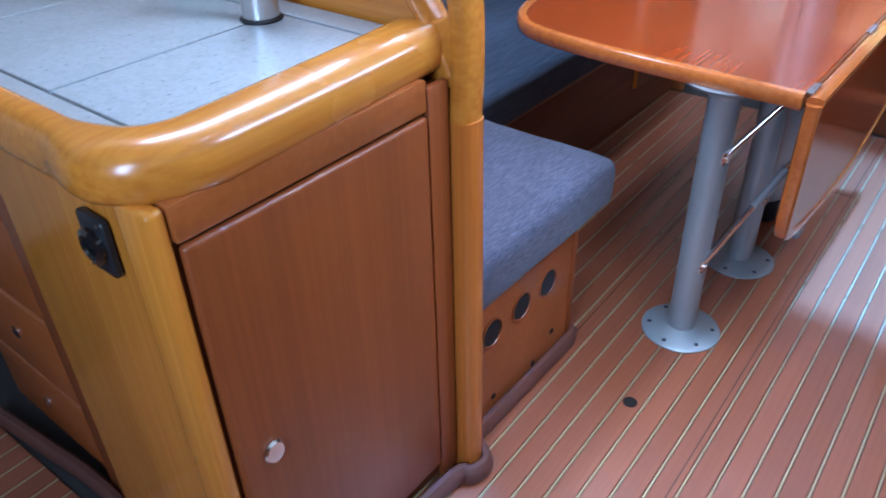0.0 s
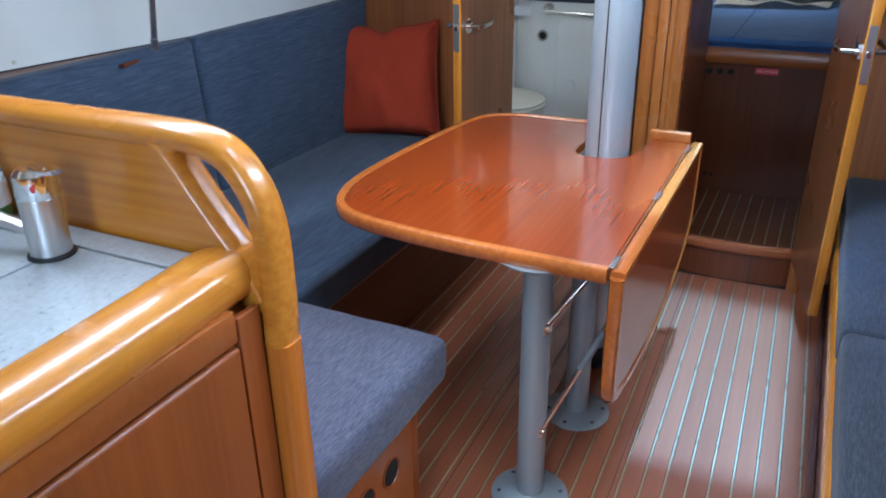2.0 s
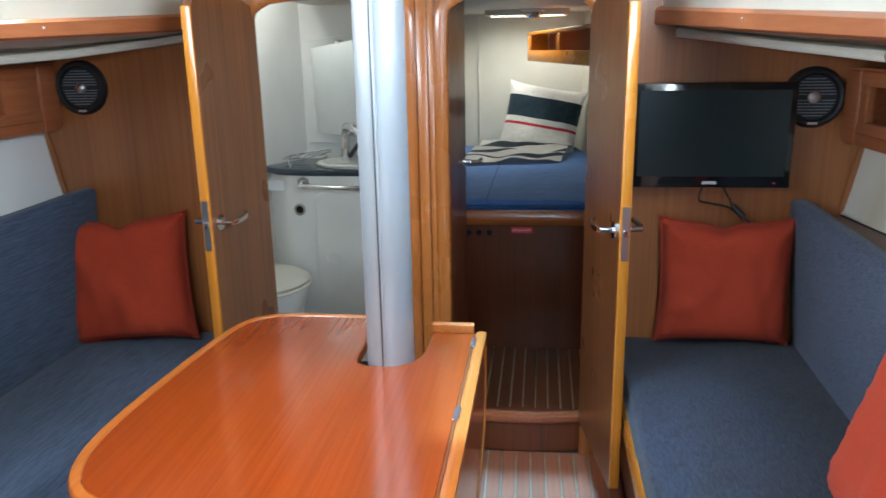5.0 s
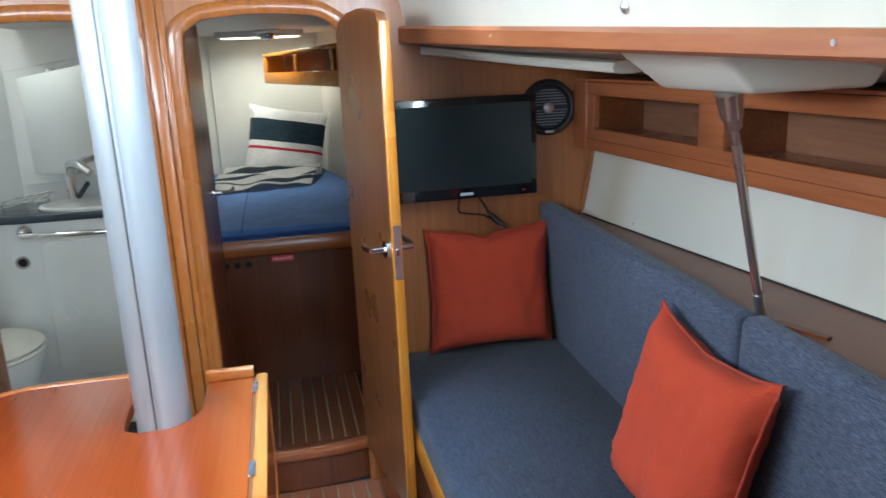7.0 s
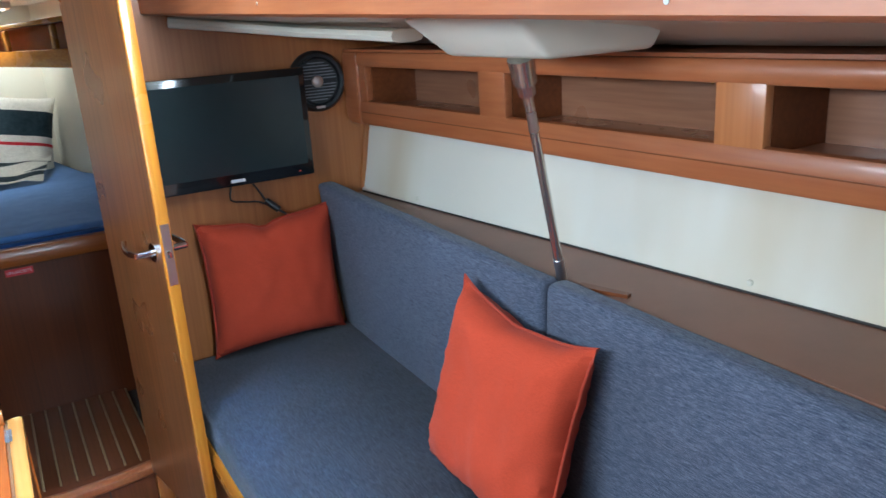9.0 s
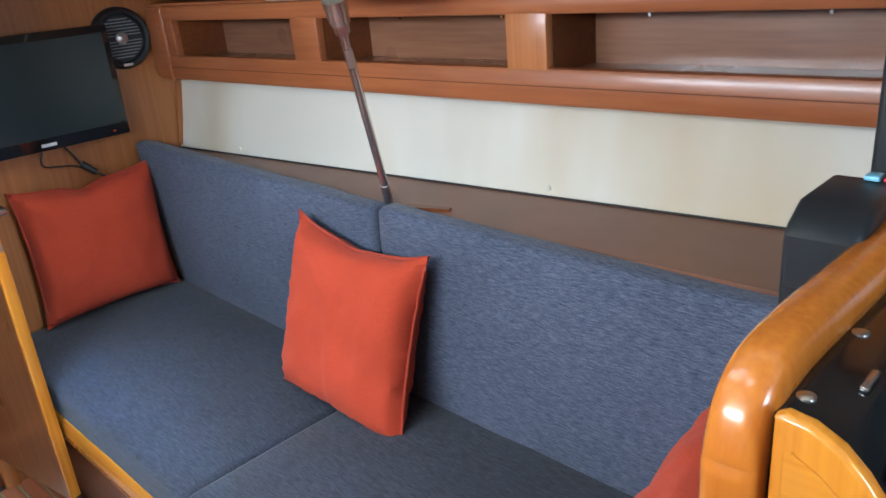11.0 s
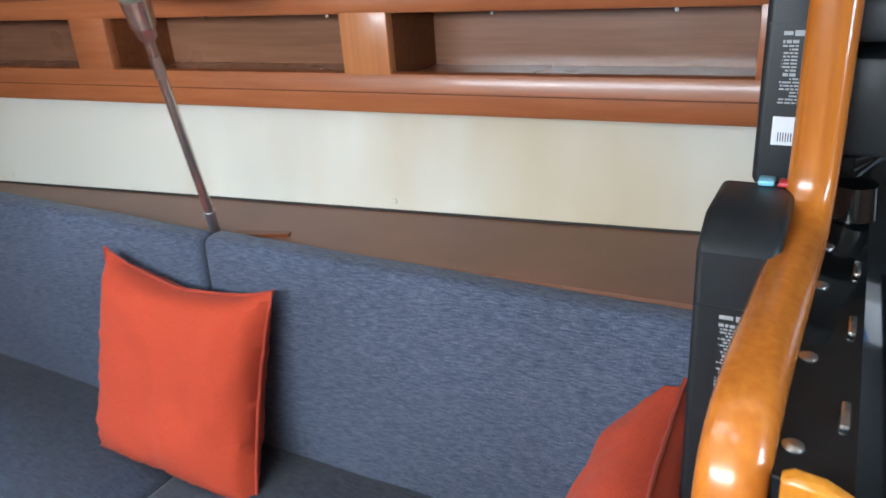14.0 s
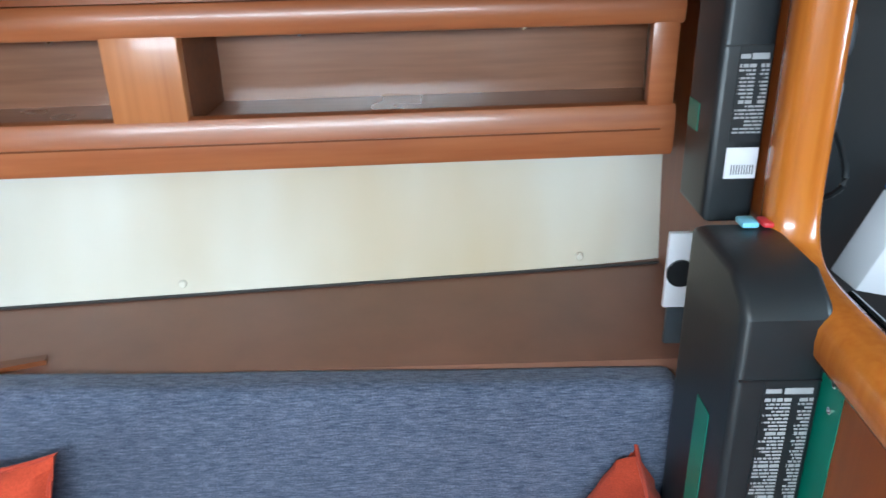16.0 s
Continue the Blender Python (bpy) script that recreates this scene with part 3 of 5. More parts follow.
for i, (a, b, c, d) in enumerate(hatches):
    w = thing("window_" + str(i + 1), ((a + b) / 2, (c + d) / 2, 1.94), "unseen clear acrylic deck hatch in a grey frame", "hatch", kind="structure")
    part("window_frame", S([(a, c, 1.95), (b, c, 1.95), (b, d, 1.95), (a, d, 1.95)], 0.03, 0.03, (0, 0, 1), 8, 4, True), M_ALU, w)
    pane = part("pane", B(a, b, c, d, 1.95, 1.956), M_GLASS, w)
    pane.visible_shadow = False
aft = [(-2.05, -0.05), (1.55, -0.05), (1.55, 1.95), (0.52, 1.95), (0.52, 1.02), (-0.12, 1.02), (-0.12, 1.95), (-2.05, 1.95)]
solid("wall_aft", P(aft, "y", -0.98, -0.94), W_BULK, "brown veneered after bulkhead with the companionway", "wall", kind="structure")

# ---- forward cabin ----
BF = 4.144
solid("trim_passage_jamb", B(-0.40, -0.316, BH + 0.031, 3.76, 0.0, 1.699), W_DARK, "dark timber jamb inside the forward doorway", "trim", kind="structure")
solid("wall_passage", B(-0.56, -0.52, BH + 0.031, BF + 0.2, 0.0, 1.75), M_WHITE, "white partition of the forward cabin", "wall", kind="structure")
solid("wall_cabin_starboard", P([(1.0, 3.22), (0.86, 4.1), (0.36, 5.6), (0.28, 6.12), (0.40, 6.2), (1.2, 4.1), (1.3, 3.22)], "z", 0.0, 1.75), M_WHITE, "white lined hull of the forward cabin", "wall", kind="structure")
solid("wall_cabin_port", P([(-0.54, BF + 0.2), (-0.95, 4.6), (-0.9, 6.3), (-1.0, 6.3), (-1.1, 4.3)], "z", 0.0, 1.75), M_WHITE, "white lined hull of the forward cabin", "wall", kind="structure")
solid("wall_bow", P([(-0.95, 6.12), (-0.455, 6.20), (0.34, 6.12), (0.40, 6.24), (-0.95, 6.28)], "z", 0.0, 1.75), M_WHITE, "white lined bow wall with an upright seam", "wall", kind="structure")
solid("trim_bow_seam", B(-0.46, -0.452, 6.185, 6.197, 0.8, 1.68, 0.002), M_WHITE, "thin white seam in the white bow wall", "trim", kind="structure")
bm = bmesh.new()
# the gap in this ceiling is added to let the cabin lamp through
for x0, x1, y0, y1 in ((-1.1, -0.33, BH + 0.03, 6.3), (0.13, 1.3, BH + 0.03, 6.3), (-0.33, 0.13, BH + 0.03, 5.45), (-0.33, 0.13, 5.89, 6.3)):
    box(bm, x0, x1, y0, y1, 1.70, 1.76)
solid("ceiling_cabin", bm, M_WHITE, "white forward cabin headliner", "ceiling", kind="structure")

# added rim, hung low to hide the bright sides of that opening
solid("trim_added_roof_rim", S([(-0.345, 5.435, 1.689), (0.145, 5.435, 1.689), (0.145, 5.905, 1.689), (-0.345, 5.905, 1.689)], 0.03, 0.05, (0, 0, 1), 8, 4, True), M_WHITE, "added white rim hiding the lit opening in the cabin roof", "trim", kind="structure")
berth = thing("berth", (-0.1, BF, 0), "dark timber berth front with a rounded sill", "berth")
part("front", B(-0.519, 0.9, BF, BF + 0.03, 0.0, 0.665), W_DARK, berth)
part("sill", S([(-0.519, BF - 0.004, 0.695), (0.3, BF - 0.004, 0.695), (0.86, BF - 0.004, 0.695)], 0.06, 0.075, (0, 0, 1), 12, 3.5), W_CAB_X, berth, "rounded timber sill")
part("berth_base", P([(-0.9, BF + 0.21), (-0.519, BF + 0.21), (-0.519, BF + 0.03), (0.85, BF + 0.03), (0.3, 6.1), (-0.9, 6.1)], "z", 0.60, 0.66), W_DARK, berth)
for x in (-0.343, -0.293, -0.243):
    v = part("vent_hole", L((x, BF - 0.004, 0.616), [(0.017, 0.004), (0.0165, 0.0), (0.0150, -0.001), (0.0149, 0.002)], 18, "y"), M_BLACK, berth, "black round vent")
    part("bore", L((x, BF - 0.003, 0.616), [(0.014, 0.0), (0.014, 0.002)], 14, "y"), M_HOLE, v)
for x in (-0.30, -0.27):
    part("latch_hole", L((x, BF - 0.001, 0.10), [(0.01, 0.0), (0.01, -0.001)], 12, "y"), M_HOLE, berth)
sign = solid("warning_label", B(-0.135, -0.035, BF - 0.003, BF - 0.0006, 0.617, 0.645), M_RED, "small red label reading life jackets", "label")
td = bpy.data.curves.new("label_text", "FONT")
td.body, td.size, td.align_x, td.align_y, td.extrude = "LIFE JACKETS", 0.0155, "CENTER", "CENTER", 0.0003
to = new("label_text", td)
to.matrix_world = pose(-0.085, BF - 0.0036, 0.631, 90, 0, 0)
to.data.materials.append(M_LABEL)
to.parent = sign

mat_pts = [(-0.88, BF + 0.25), (-0.515, BF + 0.22), (-0.515, BF + 0.02), (0.83, BF + 0.02), (0.34, 5.55), (0.25, 6.08), (-0.46, 6.16), (-0.88, 6.1)]
mattress = thing("mattress", (-0.2, 5.0, 0.66), "blue sheeted berth mattress", "mattress")
part("core", P(mat_pts, "z", 0.662, 0.745, 0.012), F_SHEET_DARK, mattress, "navy mattress side")
part("sheet", P([(x * 0.995, y + (0.015 if y < 4.5 else -0.01)) for x, y in mat_pts], "z", 0.742, 0.772, 0.015, 3), F_SHEET, mattress, "bright blue sheet")
part("gap", B(-0.262, -0.255, BF + 0.03, 5.4, 0.765, 0.7735), F_SHEET_DARK, mattress)


def striped_pillow(m, w, h, t, label):
    bm = pillow_bm(w, h, t, m, 26, 3.0, 0.0)
    inv = m.inverted()
    for f in bm.faces:
        v = (inv @ f.calc_center_median()).y / h + 0.5
        f.material_index = 1 if 0.50 < v < 0.80 else 2 if 0.385 < v < 0.425 else 0
    e = thing("pillow", m @ Vector((0, -h / 2, 0)), label, "pillow", "pillows on the berth")
    part("cover", bm, (F_WHITE, F_NAVY, F_REDBAND), e)


striped_pillow(look((0.0, 5.88, 0.975), (-0.05, 4.6, 1.4)) @ Matrix.Rotation(math.pi, 4, "Y") @ pose(0, 0, 0, 0, 0, -10), 0.52, 0.49, 0.13, "white pillow with a navy band and thin red stripe")
striped_pillow(look((-0.76, 5.85, 0.93), (-0.55, 4.6, 1.3)) @ Matrix.Rotation(math.pi, 4, "Y"), 0.44, 0.36, 0.12, "white pillow with a red stripe beside the bow wall")

bl = bmesh.new()
kx, ky = 26, 12
rows = []
for i in range(kx + 1):
    u = i / kx
    row = []
    for j in range(ky + 1):
        v = j / ky
        x = -0.50 + 0.62 * u + 0.10 * v
        y = 5.20 + 0.62 * v + 0.12 * u * (1 - v)
        z = 0.790 + 0.05 * v + 0.022 * math.sin(8 * v + 3 * u) ** 2 + 0.025 * noise.noise(Vector((u * 4, v * 4, 0.3)))
        row.append(bl.verts.new((x, y, z)))
    rows.append(row)
for i in range(kx):
    for j in range(ky):
        f = bl.faces.new((rows[i][j], rows[i + 1][j], rows[i + 1][j + 1], rows[i][j + 1]))
        f.material_index = 1 if j in (2, 5, 8, 9) else 0
th = bmesh.ops.solidify(bl, geom=list(bl.faces), thickness=0.008)
solid("blanket", bl, (F_WHITE, F_NAVY), "folded white blanket with navy stripes on the berth", "blanket")

cab_shelf = thing("cabin_shelf", (0.2, 5.4, 1.3), "honey timber shelf with two open cubbies in the forward cabin", "shelf")


def along(u, w, z):
    a, b = Vector((-0.05, 5.72, 0)), Vector((0.46, 4.72, 0))
    d = (b - a).normalized()
    q = a + d * u + Vector((d.y, -d.x, 0)) * -w
    return Vector((q.x, q.y, 1.36 + (z - 1.31) * (0.78 + 0.3 * max(u, 0)) + 0.02 * (1 - u)))


def shelf_piece(name, u0, u1, w0, w1, z0, z1, mat):
    part(name, moved(B(u0, u1, w0, w1, z0, z1, bevel=0.006), lambda c: along(c.x, c.y, c.z)), mat, cab_shelf)


shelf_piece("bottom_rail", -0.09, 1.2, -0.012, 0.012, 1.312, 1.40, W_HONEY_Y)
shelf_piece("top_rail", -0.09, 1.2, -0.012, 0.012, 1.52, 1.545, W_HONEY_Y)
for u in (-0.07, 0.33, 0.75, 1.15):
    shelf_piece("divider", u - 0.02, u + 0.02, -0.01, 0.01, 1.401, 1.519, W_HONEY_Z)
shelf_piece("back_panel", -0.09, 1.2, 0.14, 0.15, 1.34, 1.54, W_CAB_X)
shelf_piece("shelf_board", -0.075, 1.2, 0.014, 0.138, 1.345, 1.36, W_CAB_X)
shelf_piece("end_board", -0.09, -0.076, 0.013, 0.139, 1.312, 1.545, W_HONEY_Y)
shelf_piece("top_board", -0.075, 1.2, 0.014, 0.138, 1.53, 1.545, W_CAB_X)

lamp = thing("ceiling_lamp", (-0.06, 5.35, 1.70), "small chrome dome reading lamp under the cabin roof", "lamp")
part("base", L((-0.06, 5.35, 1.70), [(0.075, 0.0), (0.075, -0.012), (0.05, -0.02)]), M_GLOSSWHITE, lamp)
part("dome", L((-0.06, 5.35, 1.68), [(0.05, 0.0), (0.048, -0.02), (0.035, -0.035), (0.012, -0.042)]), M_CHROME, lamp, "chrome dome")

latch = thing("cabinet_latch", (-0.335, 3.66, 1.04), "chrome lever latch on the dark jamb", "latch")
lever_handle(latch, (-0.316, 3.66, 1.04), (0.6, 0, 0), (0.4, 0.6, -0.1))

# ---- washroom ----
solid("wall_washroom_back", B(-1.95, -0.561, 4.30, 4.34, 0.0, 1.9), M_GLOSSWHITE, "white moulded washroom wall", "wall", kind="structure")
solid("wall_washroom_side", P([(-1.95, BH + 0.03), (-1.42, BH + 0.03), (-1.40, 3.9), (-1.18, 4.3), (-1.95, 4.3)], "z", 0.0, 1.9), M_GLOSSWHITE, "white moulded washroom hull side", "wall", kind="structure")
bm = bmesh.new()
# square opening added in the ceiling for the washroom lamp
for x0, x1, y0, y1 in ((-1.95, -1.175, BH + 0.03, 4.34), (-0.925, -0.41, BH + 0.03, 4.34), (-1.175, -0.925, BH + 0.03, 3.625), (-1.175, -0.925, 3.875, 4.34)):
    box(bm, x0, x1, y0, y1, 1.85, 1.9)
bm2 = bmesh.new()
box(bm2, -1.95, -1.03, BH + 0.0305, BH + 0.036, 0.0, 1.849)
box(bm2, -0.455, -0.41, BH + 0.0305, BH + 0.036, 0.0, 1.849)
box(bm2, -1.03, -0.455, BH + 0.0305, BH + 0.036, 1.69, 1.849)
solid("wall_washroom_front", bm2, M_GLOSSWHITE, "white washroom face of the bulkhead", "wall", kind="structure")
solid("ceiling_washroom", bm, M_GLOSSWHITE, "white washroom headliner", "ceiling", kind="structure")
vanity = thing("vanity_unit", (-0.85, 4.05, 0), "white moulded washroom vanity with an inset locker door", "vanity")
vpts = [(-1.30, 4.06), (-1.2, 3.98), (-1.08, 3.955), (-0.75, 3.95), (-0.565, 3.95), (-0.565, 4.298), (-1.30, 4.298)]
part("body", P(vpts, "z", 0.0, 0.925), M_GLOSSWHITE, vanity)
part("worktop", P([(x - (0.02 if x < -1 else 0), y - (0.015 if y < 4.2 else 0)) for x, y in vpts], "z", 0.926, 0.958, 0.008), M_STONE, vanity, "dark slate-blue worktop")
dpts = arc(-1.00, 0.80, 0.05, 90, 180) + arc(-1.00, 0.30, 0.05, 180, 270) + [(-0.58, 0.25), (-0.58, 0.85)]
dr = part("locker_door", P(dpts, "y", 3.938, 3.952, 0.006), M_GLOSSWHITE, vanity, "white rounded locker door")
part("finger_pull", L((-0.975, 3.937, 0.53), [(0.034, 0.0), (0.033, -0.004), (0.026, -0.004), (0.025, -0.001)], 20, "y"), M_GLOSSWHITE, dr)
part("outlet", L((-1.127, 3.958, 0.765), [(0.028, 0.0), (0.027, -0.006), (0.018, -0.006), (0.017, -0.002)], 20, "y"), M_CHROME, vanity, "chrome ringed black outlet")
part("outlet_bore", L((-1.127, 3.953, 0.765), [(0.017, 0.0), (0.017, -0.001)], 16, "y"), M_HOLE, vanity)
part("caution_sticker", B(-1.29, -1.17, 3.985, 3.9955, 0.85, 0.895, m=None), M_LABEL, vanity)
basin = bmesh.new()
lathe(basin, (-0.82, 4.10, 0.958), [(0.245, 0.0), (0.252, 0.010), (0.242, 0.018), (0.222, 0.016), (0.205, 0.006), (0.14, 0.002), (0.02, 0.001)], 40)
moved(basin, lambda c: (c.x, 4.10 + (c.y - 4.10) * 0.62, c.z))
solid("wash_basin", basin, M_GLOSSWHITE, "white oval wash basin set in the dark worktop", "basin")
bar = thing("grab_bar", (-0.8, 3.93, 0.87), "polished steel grab bar on the vanity front", "rail")
part("bar", S(smooth_path([(-1.10, 3.955, 0.892), (-1.085, 3.905, 0.885), (-0.85, 3.90, 0.878), (-0.60, 3.905, 0.878)], 5), 0.022, 0.022, seg=12, power=2), M_CHROME, bar)
part("flange", C((-1.103, 3.962, 0.893), (-1.10, 3.948, 0.892), 0.028), M_CHROME, bar)
tap2 = thing("wash_mixer_tap", (-0.95, 4.2, 0.96), "chrome washroom mixer tap with a hand shower", "tap")
part("body", C((-0.955, 4.20, 0.958), (-0.955, 4.20, 1.09), 0.024, 0.022), M_CHROME, tap2)
part("spout", S(smooth_path([(-0.955, 4.20, 1.075), (-0.94, 4.16, 1.13), (-0.89, 4.10, 1.135), (-0.84, 4.06, 1.10)], 5), 0.03, 0.034, seg=12), M_CHROME, tap2)
part("lever", S([(-0.955, 4.20, 1.09), (-0.90, 4.18, 1.14), (-0.83, 4.16, 1.17)], 0.02, 0.012, seg=10), M_CHROME, tap2)
part("hose_arm", S([(-0.93, 4.19, 0.985), (-0.87, 4.12, 1.05)], 0.022, 0.022, seg=10, power=2), M_BLACK, tap2)
rack = thing("wire_rack", (-1.14, 4.14, 0.96), "chrome wire soap rack on the worktop", "rack")
loop = smooth_path([(-1.24, 4.10, 0.985), (-1.08, 4.06, 1.0), (-1.02, 4.14, 1.01), (-1.06, 4.24, 1.01), (-1.2, 4.22, 0.99)], 5, True)
part("hoop", S(loop, 0.007, 0.007, seg=6, power=2, closed=True), M_CHROME, rack)
for i in range(5):
    part("wire", C((-1.21 + 0.04 * i, 4.085 - 0.006 * i, 0.99 + 0.004 * i), (-1.19 + 0.04 * i, 4.22, 0.995 + 0.004 * i), 0.003, seg=6), M_CHROME, rack)
for p in ((-1.22, 4.12), (-1.04, 4.11), (-1.06, 4.22)):
    part("leg", C((p[0], p[1], 0.9585), (p[0], p[1], 0.997), 0.004, seg=6), M_CHROME, rack)
mir = thing("wall_mirror", (-0.98, 4.298, 1.3), "frameless mirror on a moulded washroom panel", "mirror")
part("surround", P([(-1.16, 1.04), (-0.565, 1.04), (-0.565, 1.60), (-0.8, 1.585), (-1.17, 1.53)], "y", 4.276, 4.299, 0.008), M_GLOSSWHITE, mir)
M_MIRROR = plain("mirror_glass", (0.8, 0.82, 0.82), 0.03, 1.0, 0.0, relief=0.0)
part("glass", moved(P([(-1.11, 1.09), (-0.74, 1.07), (-0.74, 1.56), (-1.12, 1.50)], "y", 4.268, 4.2715), lambda c: (c.x, c.y - 0.22 * (c.x + 1.12), c.z)), M_MIRROR, mir)
part("clip", B(-1.0, -0.96, 4.266, 4.2715, 1.515, 1.535, 0.003), M_CHROME, mir)
cabn = thing("washroom_locker", (-0.6, 4.2, 1.35), "brown timber wall locker beside the mirror", "cabinet")
part("body", B(-0.735, -0.566, 4.10, 4.27, 1.22, 1.60, 0.006), W_CAB, cabn)
part("shelf_edge", B(-0.737, -0.566, 4.085, 4.099, 1.38, 1.40, 0.003), W_HONEY_X, cabn)
toilet = thing("toilet", (-1.24, 3.72, 0), "white marine toilet with the lid closed", "toilet")
part("bowl", moved(L((-1.24, 3.74, 0.0), [(0.12, 0.0), (0.12, 0.08), (0.135, 0.22), (0.17, 0.36), (0.19, 0.42), (0.195, 0.455)], 28), lambda c: (c.x, 3.74 + (c.y - 3.74) * 1.1, c.z)), M_GLOSSWHITE, toilet)
part("seat", moved(L((-1.24, 3.74, 0.457), [(0.20, 0.0), (0.205, 0.008), (0.20, 0.016)], 28), lambda c: (c.x, 3.74 + (c.y - 3.74) * 1.1, c.z)), M_WHITE, toilet)
part("lid", moved(L((-1.24, 3.74, 0.475), [(0.195, 0.0), (0.20, 0.01), (0.18, 0.022), (0.05, 0.028)], 28), lambda c: (c.x, 3.74 + (c.y - 3.74) * 1.1, c.z)), M_WHITE, toilet, "cream toilet lid")

# ---- doors ----


def swing_door(name, hinge, free, z0, z1, handle_side, label):
    h, f = Vector((*hinge, 0)), Vector((*free, 0))
    d = (f - h).normalized()
    nrm = Vector((-d.y, d.x, 0))
    w, t = (f - h).length, 0.03
    e = thing(name, h, label, "door", kind="structure")

    def put(c):
        q = h + d * c.x + nrm * c.y
        return (q.x, q.y, c.z)

    pts = [(0.0, z0), (w - 0.012, z0)]
    pts += [(w - 0.012, z1 - 0.05)] + [(w - 0.012 - 0.03 * (1 - math.cos(a)), z1 - 0.05 + 0.045 * math.sin(a)) for a in (0.5, 1.0, 1.57)]
    pts += [(w * 0.6, z1 + 0.012), (w * 0.3, z1 + 0.008), (0.02, z1 - 0.02), (0.0, z1 - 0.05)]
    part("leaf", moved(P(pts, "y", -t / 2, t / 2), put), W_DOOR, e)
    part("edge_band", moved(B(w - 0.0115, w, -t / 2 - 0.001, t / 2 + 0.001, z0, z1 - 0.03, bevel=0.004), put), W_HONEY_Z, e, "honey timber edge")
    pl = part("lock_plate", moved(B(w - 0.001, w + 0.0015, -0.011, 0.011, 0.892, 1.053), put), M_BRUSHED, e, "brushed steel lock plate")
    part("bolt", moved(B(w + 0.0015, w + 0.006, -0.006, 0.006, 0.965, 0.985, bevel=0.001), put), M_CHROME, pl)
    for sgn in (1, -1):
        p = Vector(put(Vector((w - 0.05, sgn * t / 2, 0.975))))
        lever_handle(e, p, nrm * sgn, -d)
    return e


swing_door("door_1", (0.172, BH + 0.005), (0.249, 2.731), 0.135, 1.648, 1, "striped brown veneer cabin door standing open")
swing_door("door_2", (-1.0, BH + 0.005), (-1.04, 2.765), 0.135, 1.668, 1, "striped brown veneer washroom door standing open")

# ---- mast ----
mast = thing("mast", (CX, 2.435, 0), "silver anodised aluminium mast passing through the cabin", "mast")
sec = []
for i in range(40):
    a = 2 * math.pi * i / 40
    c, s = math.cos(a), math.sin(a)
    sec.append((CX + 0.060 * math.copysign(abs(c) ** 0.72, c), 2.421 + 0.080 * math.copysign(abs(s) ** 0.8, s)))
part("tube", P(sec, "z", 0.012, 1.90), M_ALU, mast)
part("luff_groove", B(CX - 0.007, CX - 0.0045, 2.3385, 2.344, 0.02, 1.90), M_BLACK, mast, "dark sail groove")
part("groove_lip", B(CX - 0.0035, CX + 0.002, 2.337, 2.344, 0.02, 1.90, bevel=0.002), M_ALU, mast)
part("step_collar", P([(CX + (x - CX) * 1.12, 2.421 + (y - 2.421) * 1.1) for x, y in sec], "z", 0.0, 0.07, 0.006), M_BLACK, mast, "black rubber mast collar")
part("heel_bracket", B(-0.30, -0.24, 2.30, 2.36, 0.0, 0.045, 0.006), M_ALU, mast)

# ---- saloon table ----
table = thing("saloon_table", (-0.5, 2.1, 0), "varnished red-orange timber saloon table with one leaf folded down", "table")
left_side = [(-0.475, 2.70), (-0.715, 2.702), (-0.82, 2.68), (-0.882, 2.615), (-0.912, 2.45), (-0.936, 2.15), (-0.940, 1.95), (-0.920, 1.82), (-0.872, 1.732), (-0.79, 1.684), (-0.62, 1.658), (-0.4, 1.647), (-0.181, 1.642)]
top_pts = [(-0.181, 2.60), (-0.297, 2.60), (-0.300, 2.46), (-0.308, 2.41), (-0.33, 2.372), (-0.365, 2.345), (-0.44, 2.342), (-0.468, 2.36), (-0.475, 2.40)] + left_side
part("tabletop", P(top_pts, "z", 0.682, 0.708, 0.002, 1), W_TABLE, table)
edge = smooth_path([(x, y, 0.695) for x, y in left_side], 4)
part("fiddle_edge", S(edge, 0.030, 0.036, (0, 0, 1), 12, 3.0), W_TABLE_EDGE, table, "rounded honey timber edging")
part("end_fiddle", S([(-0.30, 2.592, 0.722), (-0.18, 2.592, 0.722)], 0.022, 0.034, (0, 0, 1), 10, 3.0), W_TABLE_EDGE, table)
part("hinge_edge", B(-0.1805, -0.176, 1.65, 2.59, 0.68, 0.706), W_DARK_Y, table)
for y in (1.68, 2.1, 2.52):
    hg = part("hinge", B(-0.183, -0.169, y - 0.03, y + 0.03, 0.7085, 0.7097, 0.0004, 1), M_ROD, table, "steel piano hinge")
    part("pin", C((-0.173, y - 0.03, 0.707), (-0.173, y + 0.03, 0.707), 0.003, seg=8), M_CHROME, hg)
lf = [(1.645, 0.692), (1.645, 0.47), (1.65, 0.42), (1.675, 0.39), (1.74, 0.37), (1.9, 0.345), (2.1, 0.332), (2.3, 0.345), (2.47, 0.385), (2.56, 0.43), (2.60, 0.50), (2.612, 0.6), (2.615, 0.692)]
part("drop_leaf", P(lf, "x", -0.172, -0.150, 0.003, 1), W_TABLE, table, "folded drop leaf")
part("leaf_edge", S(smooth_path([(-0.161, y, z) for y, z in lf], 4), 0.034, 0.03, (1, 0, 0), 10, 3.0), W_TABLE_EDGE, table, "rounded honey timber edging")
part("leaf_lip", S([(-0.161, 1.645, 0.694), (-0.161, 2.615, 0.694)], 0.034, 0.022, (0, 0, 1), 10, 3.0), W_TABLE_EDGE, table)


